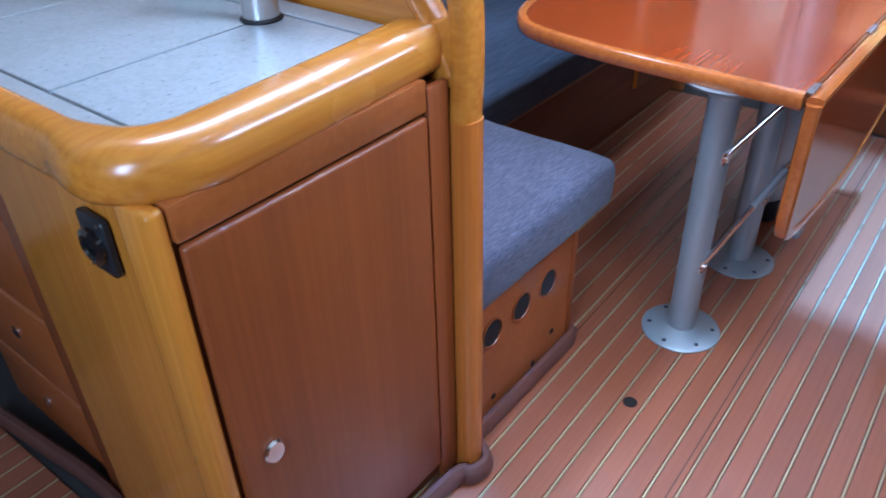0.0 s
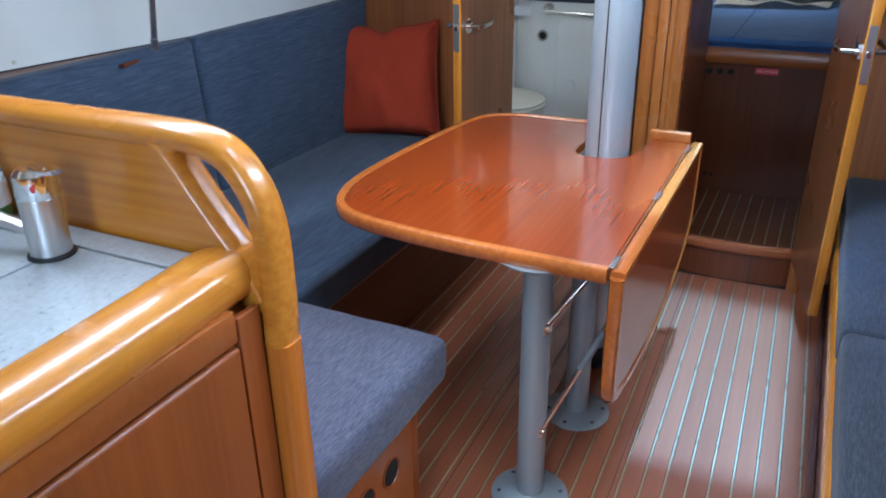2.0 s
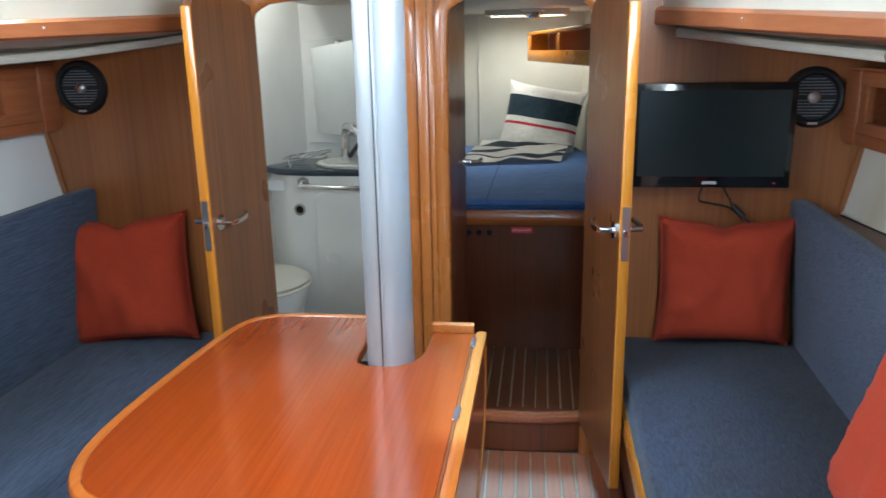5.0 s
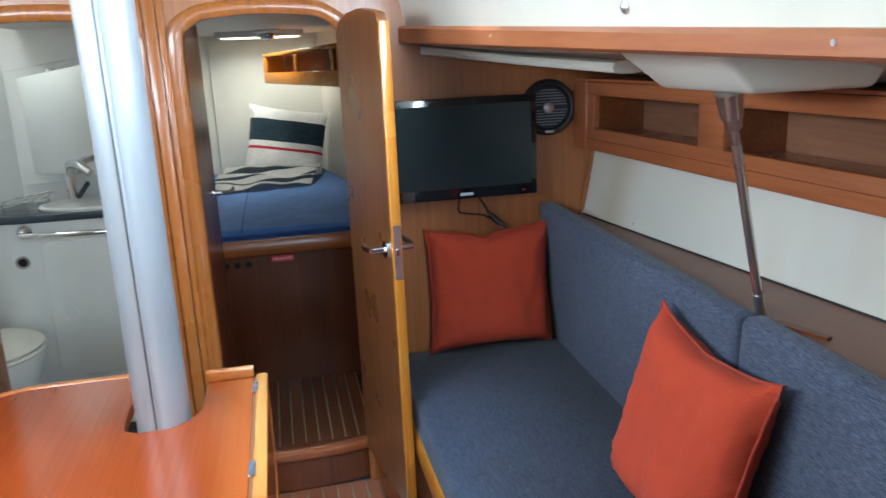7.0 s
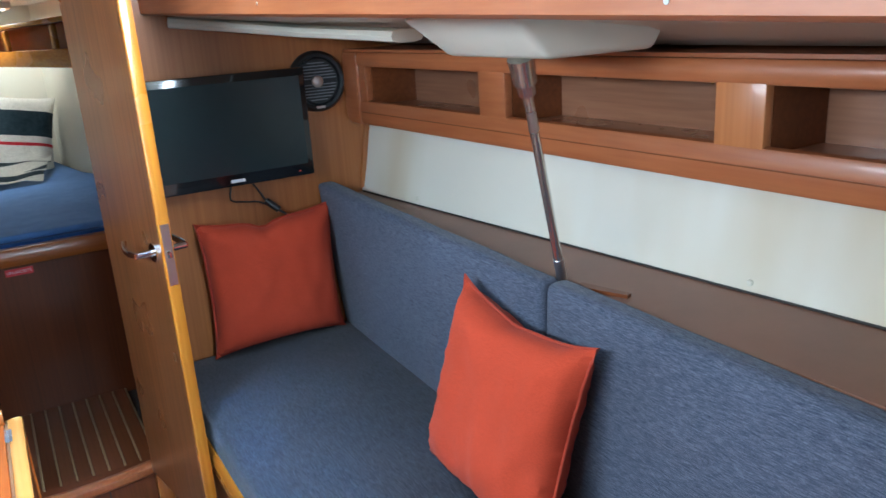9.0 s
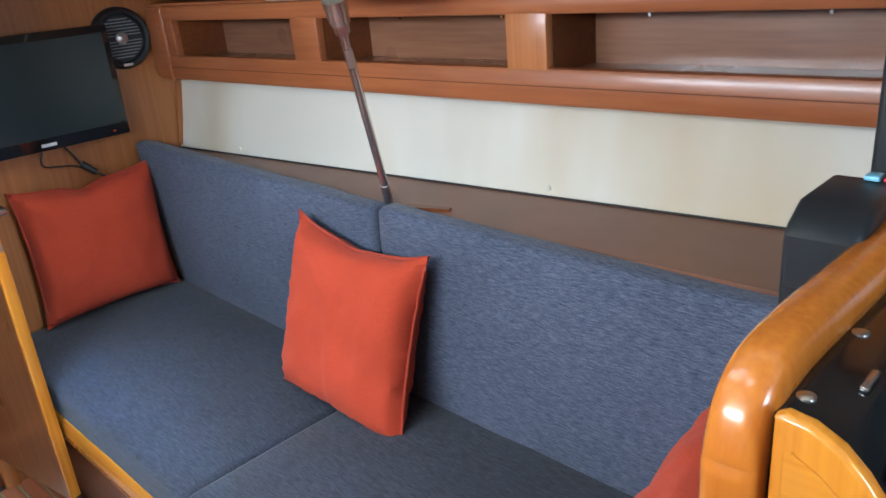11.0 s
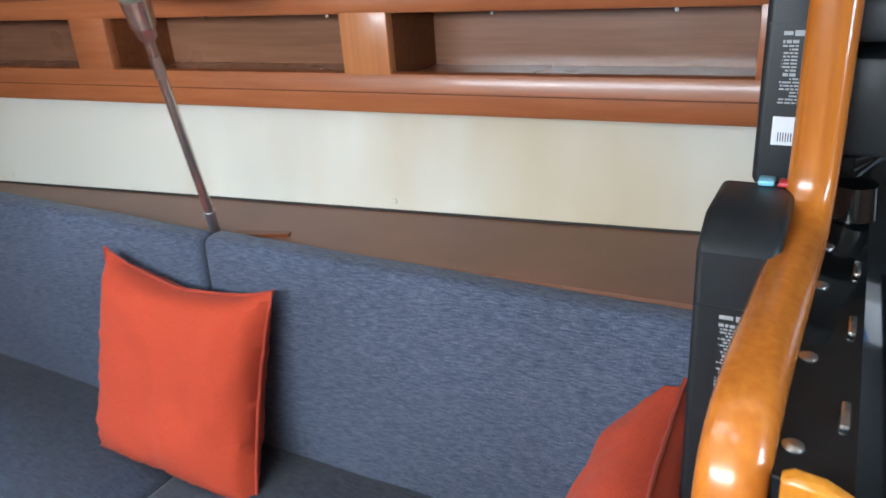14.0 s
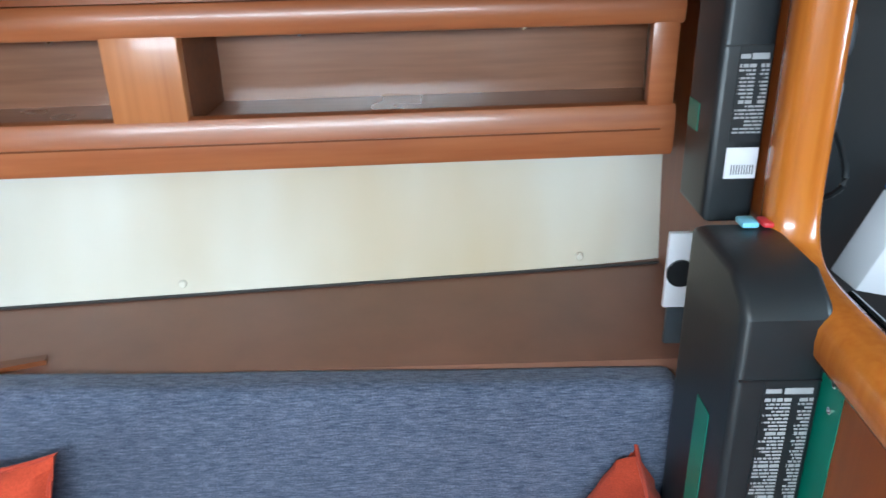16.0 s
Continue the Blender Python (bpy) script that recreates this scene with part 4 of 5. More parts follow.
def table_leg(x, y):
    lg = part("leg", C((x, y, 0.01), (x, y, 0.655), 0.0345, seg=28), M_LEG, table, "grey painted metal leg")
    part("base_plate", L((x, y, 0.0), [(0.097, 0.0), (0.098, 0.004), (0.092, 0.009), (0.045, 0.013), (0.036, 0.02)], 36), M_LEG, lg)
    part("top_flange", L((x, y, 0.64), [(0.036, 0.0), (0.04, 0.01), (0.045, 0.012), (0.095, 0.036), (0.098, 0.041)], 32), M_LEG, lg)
    for i in range(6):
        a = 2 * math.pi * i / 6 + 0.4
        screw(lg, (x + 0.078 * math.cos(a), y + 0.078 * math.sin(a), 0.0095), 0.006, "z", M_DARKGREY)


table_leg(-0.35, 1.715)
table_leg(-0.345, 2.10)


def strut(p, q, sheath=True):
    p, q = Vector(p), Vector(q)
    rd = part("strut", C(p, q, 0.006, seg=10), M_CHROME, table, "polished leaf support strut")
    part("pivot", C(p + Vector((-0.018, 0, 0)), p + Vector((0.012, 0, 0)), 0.009, seg=10), M_CHROME, rd)
    part("clevis", C(p + Vector((0, 0, -0.014)), p + Vector((0, 0, 0.016)), 0.0075, seg=10), M_CHROME, rd)
    if sheath:
        a, b = p.lerp(q, 0.5), p.lerp(q, 0.78)
        part("sleeve", C(a, b, 0.0095, seg=12), M_GREYPLASTIC, rd, "pale grey sleeve")


strut((-0.325, 1.70, 0.215), (-0.176, 1.80, 0.56))
strut((-0.325, 1.70, 0.505), (-0.215, 1.78, 0.672), False)
strut((-0.315, 2.09, 0.215), (-0.176, 2.2, 0.56), False)

# ---- starboard settee ----
settee = thing("settee_starboard_base", (0.6, 2.1, 0), "timber settee base with a rounded front rail", "settee")
part("front_panel", B(0.300, 0.32, 0.97, BH - 0.002, 0.0, 0.325), W_DARK_Y, settee)
part("front_rail", S([(0.291, 0.97, 0.335), (0.289, 2.0, 0.335), (0.286, BH - 0.004, 0.335)], 0.03, 0.085, (0, 0, 1), 10, 3.0), W_HONEY_Y, settee, "rounded honey timber front rail")
part("seat_board", B(0.322, 1.0, 0.97, BH - 0.002, 0.315, 0.334), W_DARK_Y, settee)
part("kick_trim", B(0.285, 0.2995, 0.97, BH - 0.002, 0.0, 0.05, 0.004), W_TRIM, settee)
GS = "starboard settee cushions"
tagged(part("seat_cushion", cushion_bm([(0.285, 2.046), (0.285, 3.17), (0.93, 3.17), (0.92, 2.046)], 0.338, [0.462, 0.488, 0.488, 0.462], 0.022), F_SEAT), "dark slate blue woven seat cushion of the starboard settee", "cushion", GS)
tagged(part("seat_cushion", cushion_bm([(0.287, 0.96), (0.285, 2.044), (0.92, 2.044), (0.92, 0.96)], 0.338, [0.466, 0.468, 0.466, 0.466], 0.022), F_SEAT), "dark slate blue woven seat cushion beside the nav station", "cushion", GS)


def back_cushion(y0, y1, xb, xt, zt, label, mat, mx=lambda x: x, z0=0.445, thick=0.062):
    bm = bmesh.new()
    bmesh.ops.create_cube(bm, size=1.0)
    bmesh.ops.bevel(bm, geom=list(bm.edges), offset=0.06, segments=3, profile=0.5, affect="EDGES")
    bmesh.ops.subdivide_edges(bm, edges=[e for e in bm.edges if e.calc_length() > 0.3], cuts=10, use_grid_fill=True)
    ln, hg = y1 - y0, zt[0] - z0

    def sh(c, span, r=0.018):
        e = 0.06
        k = min(r / span, 0.4)
        return math.copysign(0.5 - (0.5 - abs(c)) / e * k, c) if abs(c) > 0.5 - e else c / (0.5 - e) * (0.5 - k)

    def put(co):
        u, v, w = sh(co.y, ln) + 0.5, sh(co.z, hg) + 0.5, sh(co.x, thick) + 0.5
        b0, t0 = xb[0] * (1 - u) + xb[1] * u, xt[0] * (1 - u) + xt[1] * u
        x = b0 * (1 - v) + t0 * v + thick * w
        x -= 0.010 * (1 - (2 * u - 1) ** 6) * (1 - (2 * v - 1) ** 4) * (1 - w)
        p = Vector((x, y0 + ln * u, z0 + ((zt[0] * (1 - u) + zt[1] * u) - z0) * v))
        p += noise.noise_vector(p * 6) * 0.003 + noise.noise_vector(p * 18) * 0.001
        return (mx(p.x), p.y, p.z)

    return tagged(part("back_cushion", moved(bm, put), mat), label, "cushion")


tagged(back_cushion(2.008, 3.165, (0.862, 0.885), (0.868, 0.825), (0.950, 0.998), "heather blue woven backrest beside the bulkhead", F_STAR), group=GS)
tagged(back_cushion(0.97, 2.0, (0.862, 0.862), (0.90, 0.872), (0.928, 0.952), "heather blue woven backrest beside the nav station", F_STAR), group=GS)
ledge = [(0.957, 0.903), (0.932, 2.0), (0.886, BH - 0.002), (1.06, BH - 0.002), (1.36, 0.903)]
solid("trim_starboard_ledge", P(ledge, "z", 0.905, 0.936), W_LEDGE, "brown laminate ledge behind the starboard settee", "trim", kind="structure")

# ---- port settee ----
ps = thing("settee_port_base", (-1.3, 2.1, 0), "dark timber base of the port settee", "settee")
part("front_panel", B(-1.055, -1.035, 1.03, BH - 0.002, 0.0, 0.335), W_DARK_Y, ps)
part("seat_board", B(-1.8, -1.056, 1.03, BH - 0.002, 0.315, 0.334), W_DARK_Y, ps)
part("front_rail", S([(-1.03, 1.64, 0.34), (-1.03, BH - 0.004, 0.34)], 0.03, 0.05, (0, 0, 1), 10, 3.0), W_CAB_X, ps)
GP = "port settee cushions"
tagged(part("seat_cushion", cushion_bm([(-1.72, 1.03), (-1.71, 3.165), (-1.0, 3.165), (-0.985, 1.03)], 0.338, [0.462, 0.458, 0.456, 0.462], 0.025), F_BLUE), "slate blue woven seat cushion of the port settee", "cushion", GP)
tagged(back_cushion(2.185, 3.165, (0.895, 0.905), (0.925, 0.86), (0.99, 1.02), "slate blue woven backrest beside the washroom bulkhead", F_BLUE, mirror_x), group=GP)
tagged(back_cushion(1.04, 2.178, (0.89, 0.895), (0.91, 0.925), (0.985, 0.99), "slate blue woven backrest of the port settee", F_BLUE, mirror_x), group=GP)
solid("trim_port_ledge", P([(mirror_x(0.97), 0.6), (mirror_x(0.985), 2.0), (mirror_x(0.922), BH - 0.002), (mirror_x(1.07), BH - 0.002), (mirror_x(1.37), 0.6)], "z", 0.92, 0.957), W_LEDGE, "brown laminate ledge behind the port settee", "trim", kind="structure")

# ---- stool end of the dinette ----
stool = thing("dinette_seat_box", (-0.78, 1.28, 0), "timber seat box with three finger holes at the dinette end", "seat box")
hx = [(1.17, 0.0175), (1.28, 0.0175), (1.386, 0.0175)]
part("side_panel", B(-0.58, -0.56, 1.06, 1.487, 0.0, 0.335), W_CAB_X, stool)
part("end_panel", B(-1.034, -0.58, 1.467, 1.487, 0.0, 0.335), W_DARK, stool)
part("corner_post", B(-0.585, -0.553, 1.4875, 1.507, 0.0, 0.335, 0.006), W_CAB, stool)
part("lid", B(-1.034, -0.56, 1.06, 1.5, 0.3355, 0.35), W_CAB_X, stool)
for y, r in hx:
    bm = L((-0.5595, y, 0.252), [(0.036, 0.0), (0.0365, 0.0035), (0.033, 0.004), (0.031, -0.001)], 22, "x")
    hp = part("hole_ring", bm, W_CAB, stool)
    part("hole", L((-0.5595, y, 0.252), [(0.0312, 0.0), (0.0312, 0.0012)], 20, "x"), M_HOLE, hp)
for y, z in ((1.42, 0.085), (1.34, 0.04), (1.18, 0.06)):
    part("plug", L((-0.5595, y, z), [(0.008, 0.0), (0.008, 0.001)], 10, "x"), M_HOLE, stool)
part("kick_trim", S([(-0.545, 1.05, 0.02), (-0.545, 1.49, 0.02), (-0.552, 1.512, 0.02), (-0.575, 1.518, 0.02)], 0.03, 0.045, (0, 0, 1), 10, 2.4), W_TRIM, stool, "brown moulded floor trim")
tagged(part("seat_cushion", cushion_bm([(-1.0, 1.055), (-0.53, 1.055), (-0.53, 1.632), (-1.0, 1.64)], 0.351, [0.475, 0.472, 0.474, 0.47], 0.03, 0.014), F_STOOL), "violet-grey woven cushion on the dinette seat box", "cushion")

# ---- pillows ----
PG = "terracotta scatter cushions"


def facing(c, toward, turn=0.0):
    return look(c, toward) @ Matrix.Rotation(math.pi, 4, "Y") @ pose(0, 0, 0, 0, 0, turn)


pillow("scatter_cushion", 0.43, 0.425, 0.15, facing((0.622, 3.10, 0.722), (0.61, 2.0, 0.76), 0), "plump terracotta scatter cushion leaning on the bulkhead below the television", PG, 0.4, 0.008, 0.020)
pillow("scatter_cushion", 0.435, 0.448, 0.14, facing((0.765, 2.022, 0.680), (-0.4, 1.98, 0.98), -4), "plump terracotta scatter cushion leaning on the starboard backrest", PG, 2.1, 0.022, 0.006)
pillow("scatter_cushion", 0.41, 0.41, 0.14, facing((0.672, 1.10, 0.648), (0.60, 2.1, 1.10), 0), "plump terracotta scatter cushion tucked beside the nav station", PG, 4.7)
pillow("scatter_cushion", 0.455, 0.46, 0.15, facing((-1.502, 3.06, 0.695), (-1.36, 2.0, 0.86), 3), "plump terracotta scatter cushion in the port corner", PG, 6.3, 0.008, 0.028)

# ---- open shelves above the settees ----


def cubby_shelf(side, mx, dz, opens, ends, label):
    e = thing("wall_shelf", (mx(cub_x(2.0)), 2.0, 1.19 + dz), label, "shelf", "open lockers above the settees")

    def sh(bm):
        return moved(bm, lambda c: (mx(c.x + cub_x(c.y)), c.y, c.z + dz))

    y0, y1 = ends
    mid = [y0 + (y1 - 0.101 - y0) * i / 8 for i in range(9)]
    part("bottom_rail", S([(mx(cub_x(y)), y, 1.221 + dz) for y in mid], 0.034, 0.08, (0, 0, 1), 12, 3.2), W_RED_Y, e, "rounded red-brown timber rail")
    part("top_rail", S([(mx(cub_x(y)), y, 1.389 + dz) for y in mid], 0.034, 0.046, (0, 0, 1), 12, 3.2), W_RED_Y, e, "rounded red-brown timber rail")
    part("rail_groove", sh(B(-0.0182, -0.0165, y0 + 0.02, y1 - 0.11, 1.222, 1.2245)), W_DARK_Y, e)
    cuts = [y0 + 0.003, *[v for o in opens for v in o], y1 - 0.101]
    for a, b in zip(cuts[::2], cuts[1::2]):
        if b - a > 0.005:
            # one starboard divider gets the paler timber for its reflected light
            part("divider", sh(B(-0.012, 0.012, a, b, 1.255, 1.372, bevel=0.002)), W_DIVIDER_LIT if y0 + 0.1 < a < 2.0 and mx(1) > 0 else W_RED_Y, e)
            if b < y1 - 0.1 and a > y0 + 0.1:
                for q in (a, b - 0.012):
                    part("partition", sh(B(0.013, 0.169, q, q + 0.012, 1.245, 1.40)), W_DARK_Y, e)
    cap = [(1.181, y1 - 0.10), (1.181, y1 - 0.045), (1.190, y1 - 0.018), (1.215, y1 - 0.004), (1.38, y1 - 0.004), (1.412, y1 - 0.012), (1.412, y1 - 0.10)]
    part("end_cap", sh(P([(y, z) for z, y in cap], "x", -0.019, 0.013, 0.008, 3)), W_RED_Y, e, "rounded forward end of the shelf front")
    part("back_panel", sh(B(0.17, 0.18, y0, y1, 1.20, 1.41)), W_SHELF_BACK, e)
    part("shelf_board", sh(B(0.013, 0.169, y0 + 0.004, y1 - 0.004, 1.232, 1.244)), W_SHELF_BACK, e)
    part("soffit", sh(B(-0.01, 0.18, y0 + 0.002, y1 - 0.002, 1.412, 1.420)), W_RED_Y, e)
    for o in opens:
        for f in (0.25, 0.8):
            y = o[0] + (o[1] - o[0]) * f
            part("screw", L((mx(0.169 + cub_x(y)), y, 1.345 + dz), [(0.004, 0.0), (0.004, -0.002 if mx(1) > 0 else 0.002)], 8, "x"), M_CHROME, e)
    return e


OP = [(0.995, 1.63), (1.73, 2.335), (2.44, 3.03)]
cubby_shelf("starboard", lambda x: x, 0.0, OP, (0.955, BH - 0.005), "long red-brown timber shelf with three open compartments above the starboard settee")
cubby_shelf("port", mirror_x, 0.052, [(0.995, 1.55), (1.65, 2.28), (2.38, 2.9)], (0.6, BH - 0.005), "long red-brown timber shelf with open compartments above the port settee")
for mx, dz, sd in ((lambda x: x, 0.0, "starboard"), (mirror_x, 0.03, "port")):
    solid("trim_" + sd + "_lining_edge", S([(mx(1.0), BH - 0.006, 0.95 + dz), (mx(1.045), BH - 0.006, 1.2 + dz)], 0.022, 0.012, (0, 1, 0), 8, 3), W_BULK, "brown timber bead at the lining's end", "trim", kind="structure")

# shroud anchor blocks and their steel rods
for mx, sgn, dz, sd in ((lambda x: x, 1, 0.0, "starboard"), (mirror_x, -1, 0.03, "port")):
    bm = bmesh.new()
    lo = [(0.75, 1.82), (0.75, 2.14), (1.0, 2.14), (1.0, 1.82)]
    hi = [(0.66, 1.805), (0.66, 2.175), (1.04, 2.175), (1.04, 1.805)]
    a, b = [bm.verts.new((mx(x), y, 1.432 + dz)) for x, y in lo], [bm.verts.new((mx(x), y, 1.512 + dz)) for x, y in hi]
    bm.faces.new(a), bm.faces.new(b[::-1])
    for i in range(4):
        bm.faces.new((a[i], b[i], b[(i + 1) % 4], a[(i + 1) % 4]))
    bmesh.ops.recalc_face_normals(bm, faces=bm.faces)
    bmesh.ops.bevel(bm, geom=list(bm.edges), offset=0.012, segments=3, profile=0.5, affect="EDGES")
    solid("ceiling_" + sd + "_block", bm, M_WHITE, "white moulded block under the side deck holding the shroud rod", "ceiling", kind="structure")
    rod = thing("shroud_rod", (mx(0.84), 2.0, 1.43), "dull steel shroud rod between deck block and ledge", "rod", "steel shroud rods")
    t0, t1 = Vector((mx(0.776), 1.932, 1.431 + dz)), Vector((mx(0.938), 2.02, 0.937 + dz * 0.8))
    d = (t1 - t0).normalized()
    part("socket", C(t0, t0 + d * 0.05, 0.026, 0.022), M_ROD, rod)
    part("nut", C(t0 + d * 0.05, t0 + d * 0.075, 0.018, 0.016, 6), M_ROD, rod)
    part("shaft", C(t0 + d * 0.075, t1, 0.0098, seg=14), M_ROD, rod)
    part("thread", C(t0 + d * 0.075, t0 + d * 0.15, 0.009, 0.0108, 14), M_BRUSHED, rod)
    part("lower_ferrule", C(t1 - d * 0.06, t1 - d * 0.002, 0.0115, seg=14), M_BRUSHED, rod)
    part("deck_slot", P([(t1.x - 0.012, t1.y - 0.06), (t1.x + 0.03, t1.y - 0.17), (t1.x + 0.045, t1.y - 0.165), (t1.x + 0.012, t1.y - 0.05)], "z", 0.9365 + (dz * 0.75 if sgn < 0 else 0), 0.944 + dz * 0.75), W_DARK_Y, rod)

# ---- television, loudspeakers ----
tv = thing("television", (0.55, 3.12, 1.2), "black flat television on the bulkhead", "television")
part("housing", B(0.300, 0.803, 3.118, 3.16, 1.042, 1.378, 0.012, 3), M_BLACK, tv)
part("bezel", B(0.297, 0.806, 3.106, 3.1175, 1.040, 1.380, 0.005), M_BLACKGLOSS, tv, "glossy black bezel")
part("screen", B(0.318, 0.786, 3.1045, 3.1055, 1.078, 1.356), M_SCREEN, tv)
part("logo", B(0.53, 0.575, 3.1045, 3.1055, 1.052, 1.062, 0.0004, 1), M_LABEL, tv)
part("standby_lamp", B(0.752, 0.760, 3.1045, 3.1056, 1.055, 1.0585), M_LED, tv, "red standby lamp")
part("bracket", B(0.45, 0.66, 3.1605, BH - 0.0005, 1.14, 1.28), M_BLACK, tv)
cable = thing("power_cable", (0.62, 3.15, 1.04), "thin black cable hanging below the television", "cable")
part("lead", S(smooth_path([(0.55, 3.165, 1.05), (0.535, 3.16, 0.99), (0.58, 3.162, 0.975), (0.63, 3.158, 0.965), (0.69, 3.13, 0.925), (0.72, 3.12, 0.90)], 6), 0.006, 0.006, seg=6, power=2), M_BLACK, cable)
part("second_lead", S(smooth_path([(0.60, 3.165, 1.05), (0.63, 3.16, 1.0), (0.655, 3.15, 0.955), (0.70, 3.13, 0.92)], 6), 0.007, 0.007, seg=6, power=2), M_BLACK, cable)
part("inline_plug", C((0.645, 3.152, 0.97), (0.68, 3.138, 0.935), 0.011, seg=10), M_BLACK, cable)


def loudspeaker(x, z):
    e = thing("loudspeaker", (x, BH, z), "round black bulkhead loudspeaker with a silver centre cone", "loudspeaker", "bulkhead loudspeakers")
    part("ring", L((x, BH - 0.0005, z), [(0.098, 0.0), (0.097, -0.012), (0.088, -0.022), (0.078, -0.020), (0.074, -0.010)], 40, "y"), M_BLACK, e)
    part("grille", L((x, BH - 0.009, z), [(0.0745, 0.0), (0.07, -0.004), (0.03, -0.003)], 36, "y"), M_CHARCOAL, e)
    for i in range(-6, 7):
        if i:
            h = math.sqrt(max(0.066 ** 2 - (i * 0.0098) ** 2, 0))
            part("slat", B(x - h, x + h, BH - 0.0162, BH - 0.0132, z + i * 0.0098 - 0.0016, z + i * 0.0098 + 0.0016), M_GREYPLASTIC, e)
    part("cone", L((x, BH - 0.013, z), [(0.020, 0.0), (0.018, -0.006), (0.010, -0.011), (0.003, -0.012)], 24, "y"), M_BRUSHED, e, "silver centre cone")
    part("badge", B(x - 0.016, x + 0.016, BH - 0.0225, BH - 0.0205, z - 0.087, z - 0.078, 0.0008, 1), M_BRUSHED, e)


loudspeaker(0.872, 1.326)
loudspeaker(-1.655, 1.384)

# ---- galley ----
galley = thing("galley_cabinet", (-0.85, 0.77, 0), "brown veneered galley cabinet with one door and a drawer stack", "cabinet")
part("body", B(-1.45, -0.556, 0.548, 1.012, 0.02, 0.862), W_CAB, galley)
part("false_front", B(-0.5555, -0.527, 0.528, 0.955, 0.835, 0.885, 0.004), W_CAB_X, galley)
part("door_frame", B(-0.5555, -0.542, 0.518, 1.0, 0.03, 0.834), W_DARK, galley)
cd = part("door", B(-0.5415, -0.525, 0.532, 0.955, 0.075, 0.829, 0.007, 3), W_CAB, galley, "brown veneered cupboard door")
part("knob", moved(L((-0.525, 0.585, 0.455), [(0.017, 0.0), (0.018, 0.004), (0.015, 0.008), (0.006, 0.0085)], 20, "x"), lambda c: (c.x, c.y, 0.455 + (c.z - 0.455) * 1.15)), M_CHROME, cd, "oval chrome push latch")
part("corner_stile", B(-0.60, -0.533, 0.502, 0.5275, 0.0, 0.882, 0.008, 3), W_HONEY_Z, galley, "honey timber corner stile")
part("end_panel", B(-0.96, -0.6005, 0.514, 0.5475, 0.0, 0.88), W_HONEY_Z, galley, "honey timber end panel")
part("stile", B(-1.065, -0.9605, 0.532, 0.5475, 0.0, 0.868, 0.004), W_CAB, galley)
part("stile_bead", B(-1.005, -0.985, 0.524, 0.5318, 0.0, 0.868, 0.004), W_CAB, galley)
for z0, z1 in ((0.655, 0.855), (0.445, 0.648), (0.235, 0.438), (0.06, 0.228)):
    dwr = part("drawer", B(-1.44, -1.075, 0.536, 0.5475, z0, z1, 0.006, 3), W_CAB_X, galley, "brown drawer front")
    part("knob", L((-1.25, 0.536, (z0 + z1) / 2), [(0.014, 0.0), (0.015, -0.004), (0.005, -0.007)], 16, "y"), M_CHROME, dwr, "round chrome push latch")
part("kick_trim", S(smooth_path([(-1.45, 0.48, 0.025), (-1.25, 0.50, 0.025), (-1.05, 0.515, 0.025), (-0.60, 0.505, 0.025), (-0.535, 0.53, 0.025), (-0.52, 0.75, 0.025), (-0.51, 0.97, 0.025), (-0.485, 1.0, 0.025), (-0.478, 1.04, 0.025), (-0.51, 1.065, 0.025)], 4), 0.03, 0.05, (0, 0, 1), 10, 2.4), W_TRIM, galley, "brown moulded floor trim")
sock = thing("power_socket", (-0.69, 0.5135, 0.79), "black surface-mounted socket on the galley end", "socket")
part("plate", B(-0.700, -0.640, 0.500, 0.5135, 0.752, 0.836, 0.010, 3), M_BLACK, sock)
part("cap", L((-0.670, 0.500, 0.794), [(0.026, 0.0), (0.025, -0.006), (0.018, -0.009), (0.016, -0.005), (0.004, -0.004)], 24, "y"), M_BLACKGLOSS, sock)
screw(sock, (-0.691, 0.499, 0.760), 0.003, "y")
screw(sock, (-0.649, 0.499, 0.828), 0.003, "y")

wt = thing("galley_worktop", (-0.9, 0.8, 0.88), "speckled pale worktop with dark joints and a thick honey timber rim", "worktop")
part("bed", B(-1.45, -0.62, 0.56, 1.012, 0.863, 0.914), M_GROUT, wt, "dark joints")
for x0, x1, y0, y1 in ((-0.832, -0.60, 0.576, 0.957), (-1.19, -0.838, 0.576, 0.957), (-1.45, -1.196, 0.576, 0.957), (-1.45, -0.60, 0.525, 0.571), (-1.45, -0.60, 0.963, 1.012)):
    part("panel", B(x0, x1, y0, y1, 0.914, 0.9245, 0.001, 1), M_COUNTER, wt)
rimp = smooth_path([(-1.45, 0.513, 0.908), (-1.1, 0.513, 0.908), (-0.75, 0.513, 0.908), (-0.655, 0.517, 0.908), (-0.597, 0.538, 0.908), (-0.570, 0.585, 0.908), (-0.568, 0.65, 0.908), (-0.572, 0.75, 0.908), (-0.580, 0.9, 0.908), (-0.588, 1.01, 0.908)], 6)
rim_bm = S(rimp, 0.098, 0.076, (0, 0, 1), 18, 2.8)
# the rim runs slimmer along the after edge
moved(rim_bm, lambda c: (c.x, c.y + (0.513 - c.y) * 0.45 * min(1, max(0, (-0.61 - c.x) / 0.08)), c.z))
part("rim", rim_bm, W_HONEY_Y, wt, "thick rounded honey timber rim")

# end panel with the moulded handhold
ep = thing("galley_end_panel", (-0.9, 1.035, 0), "honey timber galley end panel with a looped corner handhold", "panel")
part("panel", P([(-1.75, 0.0), (-0.545, 0.0), (-0.545, 0.90), (-0.562, 0.935), (-0.662, 1.068), (-0.70, 1.09), (-1.75, 1.092)], "y", 1.02, 1.045), W_HONEY_X, ep)
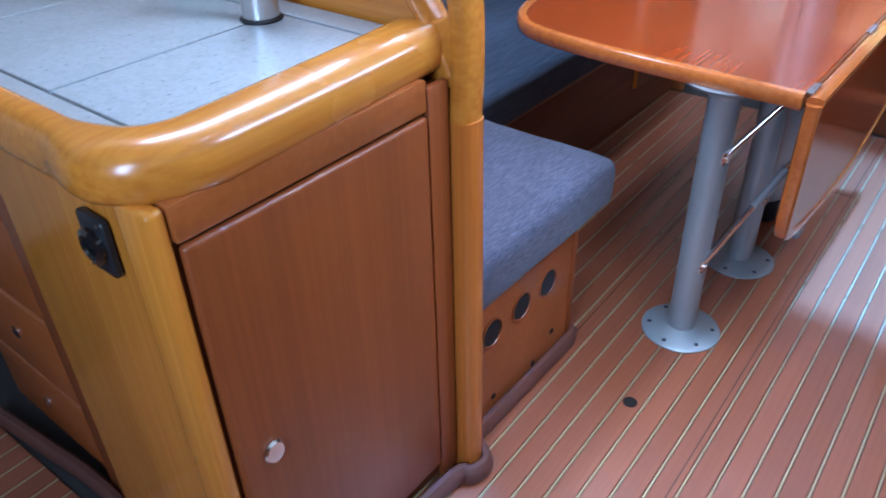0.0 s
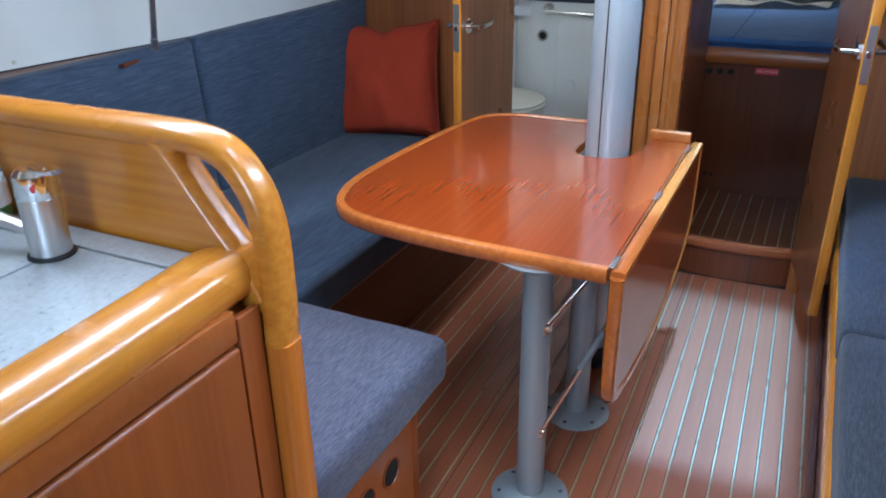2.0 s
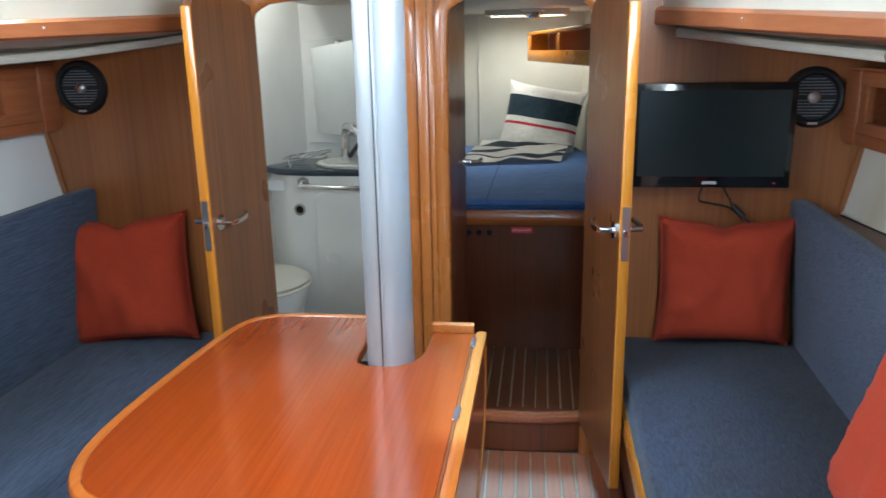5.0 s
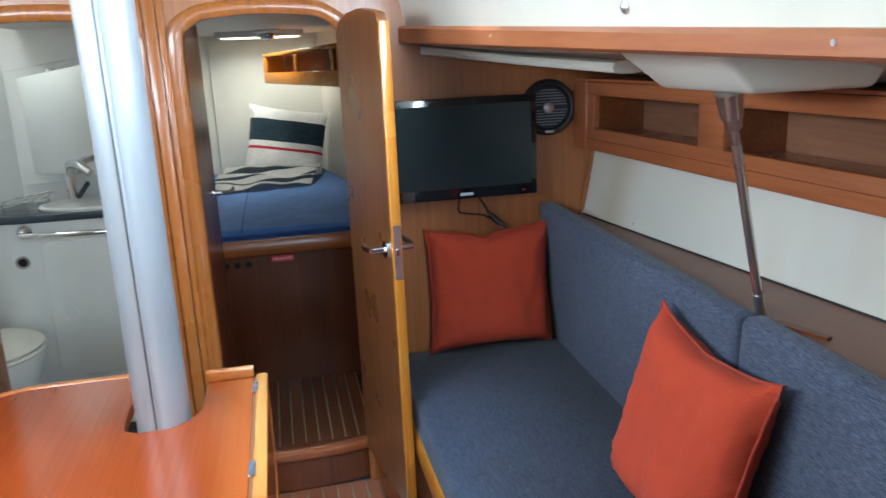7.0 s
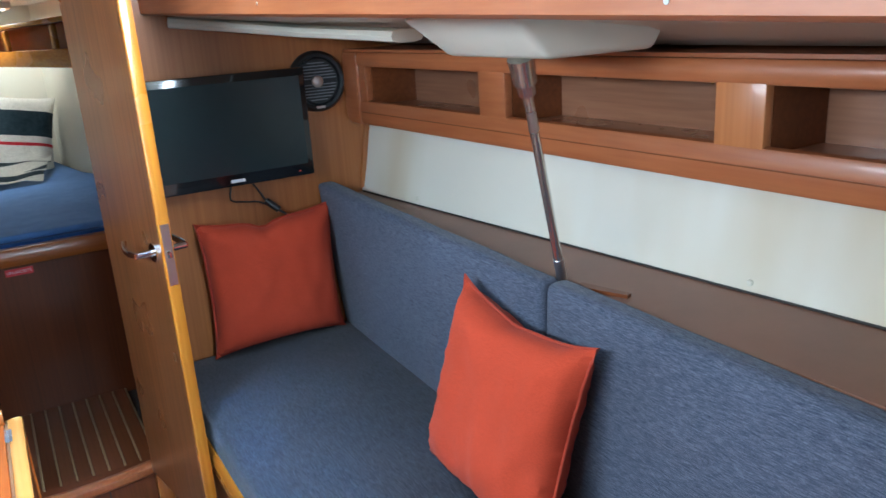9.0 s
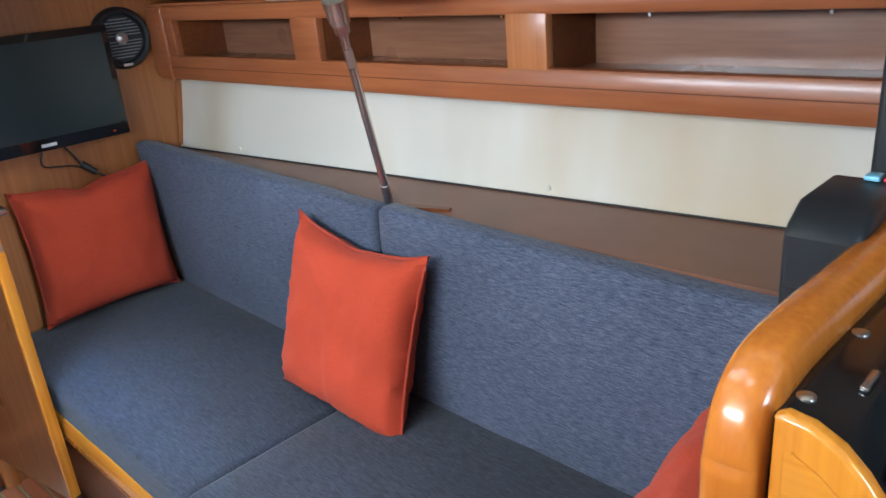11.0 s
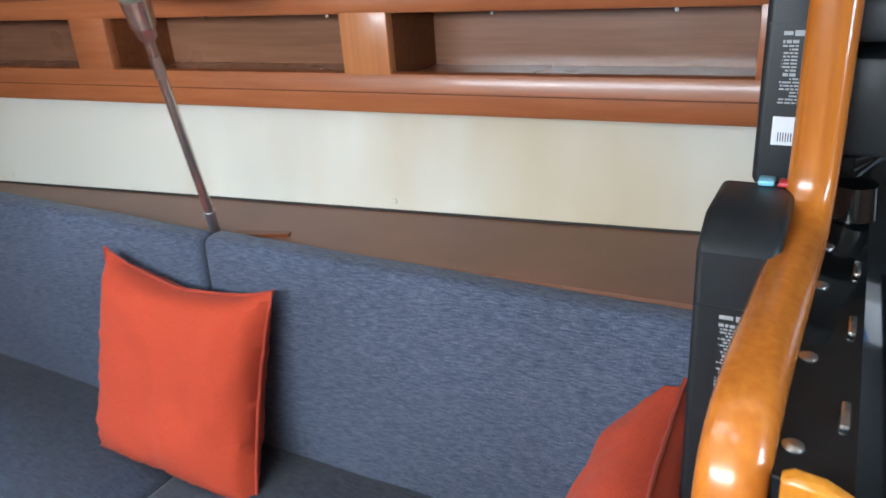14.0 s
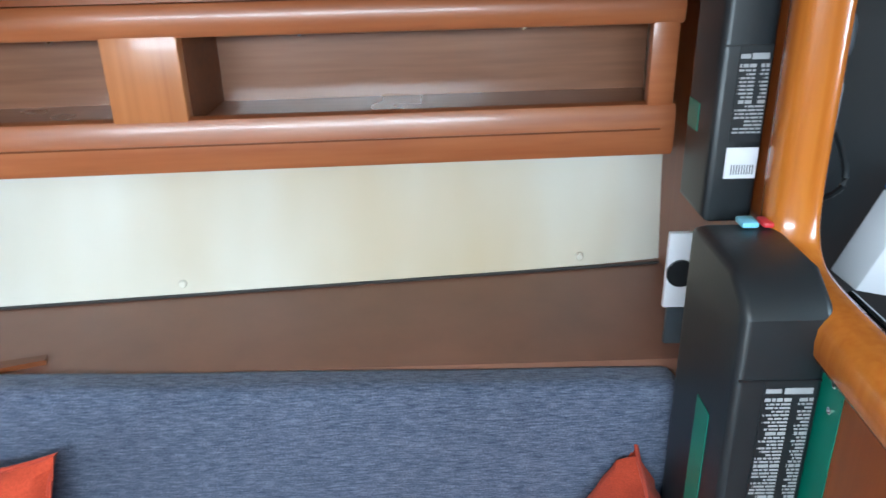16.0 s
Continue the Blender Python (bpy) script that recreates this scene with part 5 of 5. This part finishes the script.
part("post", S([(-0.517, 1.033, 0.0), (-0.517, 1.033, 0.4), (-0.517, 1.033, 0.80)], 0.050, 0.050, (0, 1, 0), 14, 3.0), W_RAIL, ep, "rounded honey timber corner post")
part("inner_post", B(-0.545, -0.537, 1.0, 1.02, 0.0, 0.86), W_CAB, ep)
part("jamb", B(-0.5415, -0.527, 0.958, 1.006, 0.03, 0.87, 0.004), W_CAB, ep)
loop = smooth_path([(-1.75, 1.033, 1.095), (-1.2, 1.033, 1.095), (-0.85, 1.033, 1.096), (-0.69, 1.033, 1.097), (-0.612, 1.033, 1.093), (-0.566, 1.033, 1.075), (-0.534, 1.033, 1.036), (-0.517, 1.033, 0.985), (-0.513, 1.033, 0.92), (-0.514, 1.033, 0.86), (-0.517, 1.033, 0.80)], 7)
part("handrail", S(loop, 0.042, 0.058, (0, 1, 0), 16, 2.4), W_HONEY_X, ep, "rounded honey timber handrail")
part("brace", S(smooth_path([(-0.70, 1.033, 1.096), (-0.678, 1.033, 1.078), (-0.625, 1.033, 1.007), (-0.580, 1.033, 0.948), (-0.55, 1.033, 0.91), (-0.53, 1.033, 0.87)], 5), 0.030, 0.056, (0, 1, 0), 14, 2.4), W_HONEY_X, ep, "slim honey timber brace")
part("fillet", P([(-0.575, 0.85), (-0.514, 0.85), (-0.512, 0.958), (-0.530, 0.962), (-0.547, 0.950), (-0.572, 0.945)], "y", 1.008, 1.058, 0.010, 3), W_HONEY_X, ep)
part("fillet", P([(-0.715, 1.092), (-0.640, 1.097), (-0.628, 1.085), (-0.645, 1.081), (-0.655, 1.072), (-0.668, 1.066), (-0.69, 1.082)], "y", 1.008, 1.058, 0.010, 3), W_HONEY_X, ep)

tap = thing("galley_mixer_tap", (-0.83, 0.93, 0.925), "brushed steel single-lever galley tap", "tap")
part("collar", L((-0.835, 0.925, 0.9247), [(0.034, 0.0), (0.034, 0.003), (0.031, 0.006)]), M_BLACK, tap)
part("body", C((-0.835, 0.925, 0.93), (-0.835, 0.925, 1.015), 0.029, 0.0285, 28), M_BRUSHED, tap)
part("cap", L((-0.835, 0.925, 1.015), [(0.0275, 0.0), (0.028, 0.003), (0.029, 0.006), (0.0275, 0.035), (0.02, 0.043)], 28), M_CHROME, tap)
part("spout", S(smooth_path([(-0.85, 0.925, 0.955), (-0.95, 0.90, 0.985), (-1.06, 0.87, 1.02)], 4), 0.022, 0.018, seg=12), M_BRUSHED, tap)
part("lever", S(smooth_path([(-0.835, 0.925, 1.055), (-0.80, 0.915, 1.058), (-0.755, 0.905, 1.068)], 4), 0.016, 0.008, seg=10), M_CHROME, tap)
part("hot_mark", L((-0.812, 0.904, 1.035), [(0.005, 0.0), (0.005, -0.0015)], 12, "y"), M_RED, tap, "red hot mark")


def soap_bottle(x, y, pump_mat, label):
    e = thing("soap_bottle", (x, y, 0.9245), label, "bottle", "soap bottles by the galley tap")
    part("flask", L((x, y, 0.9247), [(0.028, 0.0), (0.031, 0.006), (0.032, 0.05), (0.03, 0.085), (0.02, 0.105), (0.013, 0.112)]), M_CLEAR, e, "clear bottle")
    part("soap", L((x, y, 0.928), [(0.027, 0.0), (0.0285, 0.006), (0.029, 0.045)]), M_SOAP, e, "green liquid")
    part("label", L((x, y, 0.953), [(0.0325, 0.0), (0.0325, 0.038)], 24), M_LABEL, e, "printed label")
    part("mark", B(x + 0.004, x + 0.028, y - 0.034, y - 0.0305, 0.965, 0.98, 0.001, 1), M_SOAP, e)
    cp = part("pump_cap", L((x, y, 1.037), [(0.016, 0.0), (0.0165, 0.02), (0.012, 0.026)], 20), pump_mat, e, "pump head")
    part("stem", C((x, y, 1.06), (x, y, 1.09), 0.005, seg=10), pump_mat, cp)
    part("nozzle", S(smooth_path([(x + 0.014, y, 1.092), (x - 0.01, y - 0.003, 1.096), (x - 0.034, y - 0.008, 1.085)], 4), 0.018, 0.011, seg=10), pump_mat, cp)


soap_bottle(-1.115, 0.985, M_PUMPGREEN, "clear soap bottle with a dark green pump")
soap_bottle(-1.035, 0.975, M_LABEL, "clear soap bottle with a white pump")

# ---- navigation station ----
nav = thing("nav_bulkhead", (0.8, 0.92, 0), "timber half bulkhead of the nav station edged by a bent handrail", "panel")
npts = [(0.40, 0.0), (1.42, 0.0), (1.42, 1.44), (0.878, 1.44), (0.872, 1.20), (0.852, 1.145), (0.825, 1.112), (0.45, 1.11), (0.40, 1.07)]
part("panel", P(npts, "y", 0.876, 0.902), W_CAB, nav)
rl = smooth_path([(0.369, 0.902, 0.0), (0.369, 0.902, 0.5), (0.369, 0.902, 0.98), (0.371, 0.902, 1.045), (0.388, 0.902, 1.09), (0.425, 0.901, 1.113), (0.5, 0.900, 1.118), (0.63, 0.896, 1.118), (0.765, 0.892, 1.12), (0.818, 0.890, 1.133), (0.848, 0.889, 1.165), (0.860, 0.888, 1.22), (0.863, 0.888, 1.32), (0.868, 0.887, 1.50)], 6)
part("handrail", S(rl, 0.060, 0.058, (0, 1, 0), 16, 2.8), W_RAIL, nav, "bent rounded honey timber handrail")
con = thing("nav_console", (0.6, 0.75, 0), "black instrument console with a honey timber cheek", "console")
cheek = [(0.866, 0.5), (0.866, 1.11), (0.858, 1.115), (0.835, 1.112), (0.81, 1.099), (0.79, 1.08), (0.769, 1.052), (0.721, 0.971), (0.64, 0.83), (0.56, 0.72), (0.54, 0.5)]
part("cheek", P(cheek, "x", 0.352, 0.372, 0.006, 3), W_HONEY_Z, con, "honey timber cheek with a rounded edge")
part("cheek_inlay", P([(y + (0.012 if y < 0.85 else -0.012), z - 0.03) for y, z in cheek], "x", 0.349, 0.3525, 0.002), W_HONEY_Y, con)
inner = [(0.874, 0.5), (0.874, 1.098), (0.815, 1.092), (0.775, 1.045), (0.60, 0.745), (0.56, 0.72), (0.56, 0.5)]
part("instrument_panel", P(inner, "x", 0.373, 1.40, 0.004), M_BLACKGLOSS, con, "glossy black instrument panel")


def on_slope(u, w):
    """A place on the sloping panel: u across, w down the slope, both in metres."""
    a, b = Vector((0, 0.775, 1.045)), Vector((0, 0.60, 0.745))
    d = (b - a).normalized()
    p = a + d * w
    return Vector((u, p.y, p.z)), Vector((0, -d.z * -1, d.y)).normalized()


slope_turn = math.degrees(math.atan2(1.045 - 0.745, 0.775 - 0.60))
for u0, u1, w0, w1, mt, nm in ((0.40, 0.88, 0.02, 0.15, M_BLACKGLOSS, "switch_panel"), (0.40, 0.66, 0.17, 0.32, M_BLACKGLOSS, "breaker_panel"), (0.70, 0.88, 0.17, 0.32, M_DARKGREY, "meter_panel")):
    m = pose(0, 0.775, 1.045, slope_turn, 0, 0)
    part(nm, B(u0, u1, -w1, -w0, 0.0, 0.014, bevel=0.004, m=m), mt, con)
m = pose(0, 0.775, 1.045, slope_turn, 0, 0)
part("panel_edge_trim", S([m @ Vector((0.39, 0.012, 0.008)), m @ Vector((0.90, 0.012, 0.008))], 0.012, 0.012, seg=8, power=2), M_BLACKGLOSS, con)
part("side_trim", S([m @ Vector((0.385, 0.0, 0.008)), m @ Vector((0.385, -0.34, 0.008))], 0.010, 0.010, seg=8, power=2), M_CHROME, con, "bright metal side trim")
part("divider_trim", S([m @ Vector((0.675, 0.005, 0.010)), m @ Vector((0.675, -0.33, 0.010))], 0.010, 0.010, seg=8, power=2), M_CHROME, con, "bright metal divider")
for i, (u, w) in enumerate(((0.44, 0.05), (0.53, 0.05), (0.62, 0.05), (0.71, 0.05), (0.80, 0.05), (0.44, 0.11), (0.53, 0.11), (0.62, 0.11), (0.71, 0.11), (0.80, 0.11))):
    sw = part("toggle_switch", B(u - 0.008, u + 0.008, -w - 0.006, -w + 0.006, 0.0145, 0.0175, bevel=0.001, m=m), M_BLACK, con)
    part("toggle", C(m @ Vector((u, -w, 0.0175)), m @ Vector((u, -w + 0.004, 0.025)), 0.0022, 0.0028, 10), M_DARKGREY if i % 3 else M_ROD, sw)
for x in (0.42, 0.57, 0.74, 0.86):
    part("screw", L((x, 0.862, 1.0965), [(0.009, 0.0), (0.009, 0.002), (0.005, 0.004)], 12), M_BRUSHED, con)
for x0 in (0.46, 0.63, 0.78):
    part("clip", B(x0, x0 + 0.04, 0.822, 0.830, 1.0945, 1.100, 0.002), M_ROD, con)
dsk = thing("chart_desk", (0.8, 0.2, 0), "brown timber chart desk below the console", "desk")
part("top", B(0.40, 1.44, 0.0, 0.555, 0.69, 0.72, 0.004), W_CAB_X, dsk)
part("front", B(0.42, 0.44, 0.0, 0.555, 0.0, 0.689), W_CAB, dsk)

# gear standing on the console and by the hull, aft of the half bulkhead
radio = thing("radio_set", (1.02, 0.82, 1.25), "dark grey marine radio with a ribbed face on the nav bulkhead", "radio")
part("case", B(0.955, 1.16, 0.80, 0.8755, 1.19, 1.32, 0.008), M_CHARCOAL, radio)
for i in range(5):
    part("rib", B(0.985, 1.05, 0.795, 0.7995, 1.205 + 0.011 * i, 1.211 + 0.011 * i), M_BLACK, radio)
part("dial", L((1.10, 0.80, 1.26), [(0.02, 0.0), (0.018, -0.014)], 16, "y"), M_BLACK, radio)
hs = thing("radio_mic", (1.0, 0.82, 1.36), "dark grey corded handset hung on the nav bulkhead", "handset")
part("body", B(0.96, 1.15, 0.79, 0.8755, 1.335, 1.40, 0.02, 3), M_DARKGREY, hs)
part("cord", S(smooth_path([(1.05, 0.80, 1.34), (1.08, 0.75, 1.25), (1.03, 0.74, 1.16), (1.10, 0.78, 1.105)], 8), 0.009, 0.009, seg=6, power=2), M_BLACK, hs)
inv = thing("grey_meter_box", (0.98, 0.70, 1.0), "grey plastic meter box on the console", "meter")
part("case", B(0.90, 1.06, 0.60, 0.70, 0.70, 0.90, 0.006), M_GREYPLASTIC, inv)
part("face", B(0.905, 1.055, 0.598, 0.5995, 0.74, 0.88, 0.002), M_DARKGREY, inv)
card = thing("leaning_carton", (1.16, 0.72, 1.1), "white carton with a blue end leaning on the hull", "carton")
mc = pose(1.14, 0.60, 0.95, 18, -10, 15)
part("carton_body", B(-0.03, 0.03, -0.07, 0.07, 0.0, 0.15, bevel=0.004, m=mc), M_LABEL, card)
part("carton_end", B(-0.031, 0.031, -0.071, 0.071, 0.151, 0.19, bevel=0.004, m=mc), M_BLUEBOX, card, "blue end")
part("print", B(-0.0325, -0.0305, -0.045, 0.01, 0.03, 0.08, m=mc), M_GREYPLASTIC, card)
knb = thing("black_knob", (1.02, 0.80, 1.14), "round black knob on the console top", "knob")
part("turn", C((0.985, 0.84, 1.098), (0.985, 0.84, 1.145), 0.034, 0.030, 24), M_BLACKGLOSS, knb)
ant = thing("cable_bundle", (1.25, 0.8, 1.3), "tangle of dark cables by the hull", "cable")
for i in range(6):
    o = 0.02 * i
    part("cable", S(smooth_path([(1.20 + o, 0.90, 1.40), (1.17 + o * 1.5, 0.80, 1.28 - o), (1.24, 0.76 - o, 1.18), (1.15 + o, 0.84, 1.10)], 7), 0.008, 0.008, seg=6, power=2), (M_BLACK, M_DARKGREY, M_GREYPLASTIC)[i % 3], ant)

# added plain black panel that makes the space behind the nav station dark
solid("trim_nav_black_panel", B(1.275, 1.295, -0.9, 0.874, 0.721, 1.42), M_BLACK, "added black panel covering the white hull behind the nav station", "trim", kind="structure")

# power units on the forward face of the half bulkhead


def power_unit(name, x0, x1, y1, z0, z1, lean, label):
    """Tall black casing with a chamfered top; labels face inboard."""
    m = pose((x0 + x1) / 2, 0.904, z0, 0, 0, lean)
    w, dp, h = (x1 - x0) / 2, y1 - 0.904, z1 - z0
    e = thing(name, (m @ Vector((0, 0, 0))), label, "power unit", "black power units")
    pts = [(-w, 0.0), (w, 0.0), (w, h - 0.01), (w - 0.02, h), (-w + 0.05, h), (-w + 0.012, h - 0.022), (-w, h - 0.036)]
    part("casing", moved(P(pts, "y", 0.0, dp, 0.010, 3), lambda c: m @ c), M_CHARCOAL, e)
    part("seam", B(-w - 0.0012, -w + 0.001, 0.004, dp - 0.004, h - 0.105, h - 0.103, m=m), M_BLACK, e)
    lab = part("rating_label", B(-w - 0.0012, -w - 0.0002, dp * 0.08, dp * 0.66, 0.10, h - 0.105, m=m), M_CHARCOAL, e)
    rng = random.Random(7)
    text = bmesh.new()
    lo, hi, z = dp * 0.10, dp * 0.64, h - 0.112
    box(text, -w - 0.0016, -w - 0.0013, lo + 0.002, lo + (hi - lo) * 0.62, z - 0.007, z, m=m)
    box(text, -w - 0.0016, -w - 0.0013, lo + (hi - lo) * 0.68, hi, z - 0.006, z - 0.001, m=m)
    z -= 0.012
    row = 0
    while z > 0.112:
        tall = 0.0022 if row % 9 else 0.004
        # two columns of specifications, then full-width notes
        spans = ((lo, lo + (hi - lo) * 0.30), (lo + (hi - lo) * 0.45, hi)) if z > 0.10 + (h - 0.205) * 0.4 else ((lo, hi),)
        for c0, c1 in spans:
            y, end = c0, c1 - (c1 - c0) * 0.5 * rng.random() ** 2
            while y < end:
                ln = min(0.003 + 0.008 * rng.random(), end - y)
                box(text, -w - 0.0016, -w - 0.0013, y, y + ln, z - tall, z, m=m)
                y += ln + 0.0014
        z -= tall + 0.0022
        row += 1
    part("printed_text", text, M_INK, lab, "fine grey print")
    part("barcode_label", B(-w - 0.0016, -w - 0.0003, dp * 0.08, dp * 0.68, 0.055, 0.093, m=m), M_LABEL, e, "white barcode label")
    for i in range(9):
        part("bar", B(-w - 0.002, -w - 0.0017, dp * (0.14 + 0.05 * i), dp * (0.16 + 0.05 * i), 0.06, 0.072, m=m), M_DARKGREY, e)
    part("flank_mark", B(-w + 0.05, -w + 0.09, dp, dp + 0.001, 0.10, h - 0.18, m=m), M_GREEN, e)
    return e, m


power_unit("power_unit", 0.69, 0.87, 0.995, 0.72, 1.178, 0, "tall black power unit with printed labels, low on the half bulkhead")
power_unit("power_unit", 0.92, 1.02, 0.967, 1.155, 1.47, 0, "black power unit with printed labels, above its twin")
gc = thing("green_cover", (0.74, 0.95, 0.9), "flat green plastic cover against the half bulkhead", "cover")
part("sheet", B(0.655, 0.86, 0.9025, 0.9035, 0.62, 1.115), M_GREEN, gc)
for z in (0.99, 1.02):
    part("screw", L((0.672, 0.9036, z + 0.06), [(0.004, 0.0), (0.004, 0.002)], 8, "y"), M_CHROME, gc)
jar = thing("small_clips", (0.83, 0.95, 1.178), "pale blue and red plastic clips on the lower unit", "clip")
part("blue_clip", B(0.835, 0.86, 0.93, 0.95, 1.1785, 1.186, 0.003), M_CYAN, jar, "pale blue clip")
part("red_clip", B(0.835, 0.86, 0.908, 0.926, 1.1785, 1.185, 0.003), M_RED, jar, "red clip")
gz = thing("round_gauge", (1.0, 0.968, 0.94), "white gauge plate with a round dark dial", "gauge")
part("plate", B(0.995, 1.005, 0.936, 0.979, 0.995, 1.108, 0.002), M_LABEL, gz)
part("foot", B(0.996, 1.004, 0.942, 0.972, 0.9365, 0.994), M_DARKGREY, gz)
part("dial", L((0.995, 0.960, 1.05), [(0.019, 0.0), (0.020, -0.006), (0.010, -0.006)], 20, "x"), M_BLACK, gz)

# ---- sole planks, in a loop on shared meshes ----


def plank_mesh(name, w, ln, mat, z=0.0):
    bm = bmesh.new()
    box(bm, -w / 2, w / 2, 0.0, ln, -0.006, z, 0.0012, 1)
    return smooth(place_mesh(name, bm, mat))


PITCH = 0.0535
x_first = -1.4488
planks, strips = {}, {}
LAY = Matrix.Translation((-0.15, 1.2, 0)) @ Matrix.Rotation(radians(1.3), 4, "Z") @ Matrix.Translation((0.152, -1.2, 0))
for i in range(36):
    x = x_first + PITCH * i
    spans = [(-0.93, 2.655), (2.658, 3.165)] if -0.28 < x < -0.16 else [(-0.93, 3.165)]
    if x < -1.06:
        spans = [(-0.93, 0.50)]
    if x > 0.40:
        spans = [(-0.93, 0.88)]
    for a, b in spans:
        for w, store, mt, nm in ((0.0458, planks, W_SOLE, "plank"), (0.0052, strips, W_HOLLY, "inlay_strip")):
            key = (nm, round(b - a, 3))
            if key not in store:
                store[key] = plank_mesh(nm, w, b - a, mt, 0.0 if nm == "plank" else -0.0002)
            ob = new(nm, store[key])
            ob.matrix_world = LAY @ Matrix.Translation((x + (0.0 if nm == "plank" else PITCH / 2), a, 0.0))
            ob.parent = floor
# passage planks take a darker timber: the passage's shade put into their colour
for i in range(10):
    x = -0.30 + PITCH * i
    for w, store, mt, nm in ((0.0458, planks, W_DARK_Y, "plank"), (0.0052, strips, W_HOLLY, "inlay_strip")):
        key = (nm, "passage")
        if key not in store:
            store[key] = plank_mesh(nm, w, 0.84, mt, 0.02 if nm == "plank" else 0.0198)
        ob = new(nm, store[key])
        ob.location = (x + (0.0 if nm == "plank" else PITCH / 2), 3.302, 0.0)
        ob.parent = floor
hole = solid("lift_ring_hole", L((-0.331, 1.402, 0.0002), [(0.0165, 0.0), (0.0165, 0.0006)], 20), M_HOLE, "dark finger hole in the cabin sole", "hole", kind="structure")
bm = bmesh.new()
box(bm, -0.1555, -0.1535, -0.9, 3.16, 0.0002, 0.0007)
box(bm, -0.551, -0.549, 1.5, 3.1, 0.0002, 0.0007)
box(bm, -0.27, -0.155, 2.655, 2.6575, 0.0002, 0.0007)
bmesh.ops.transform(bm, matrix=LAY, verts=bm.verts)
solid("trim_sole_joints", bm, M_GROUT, "dark panel joints in the cabin sole", "trim", kind="structure")
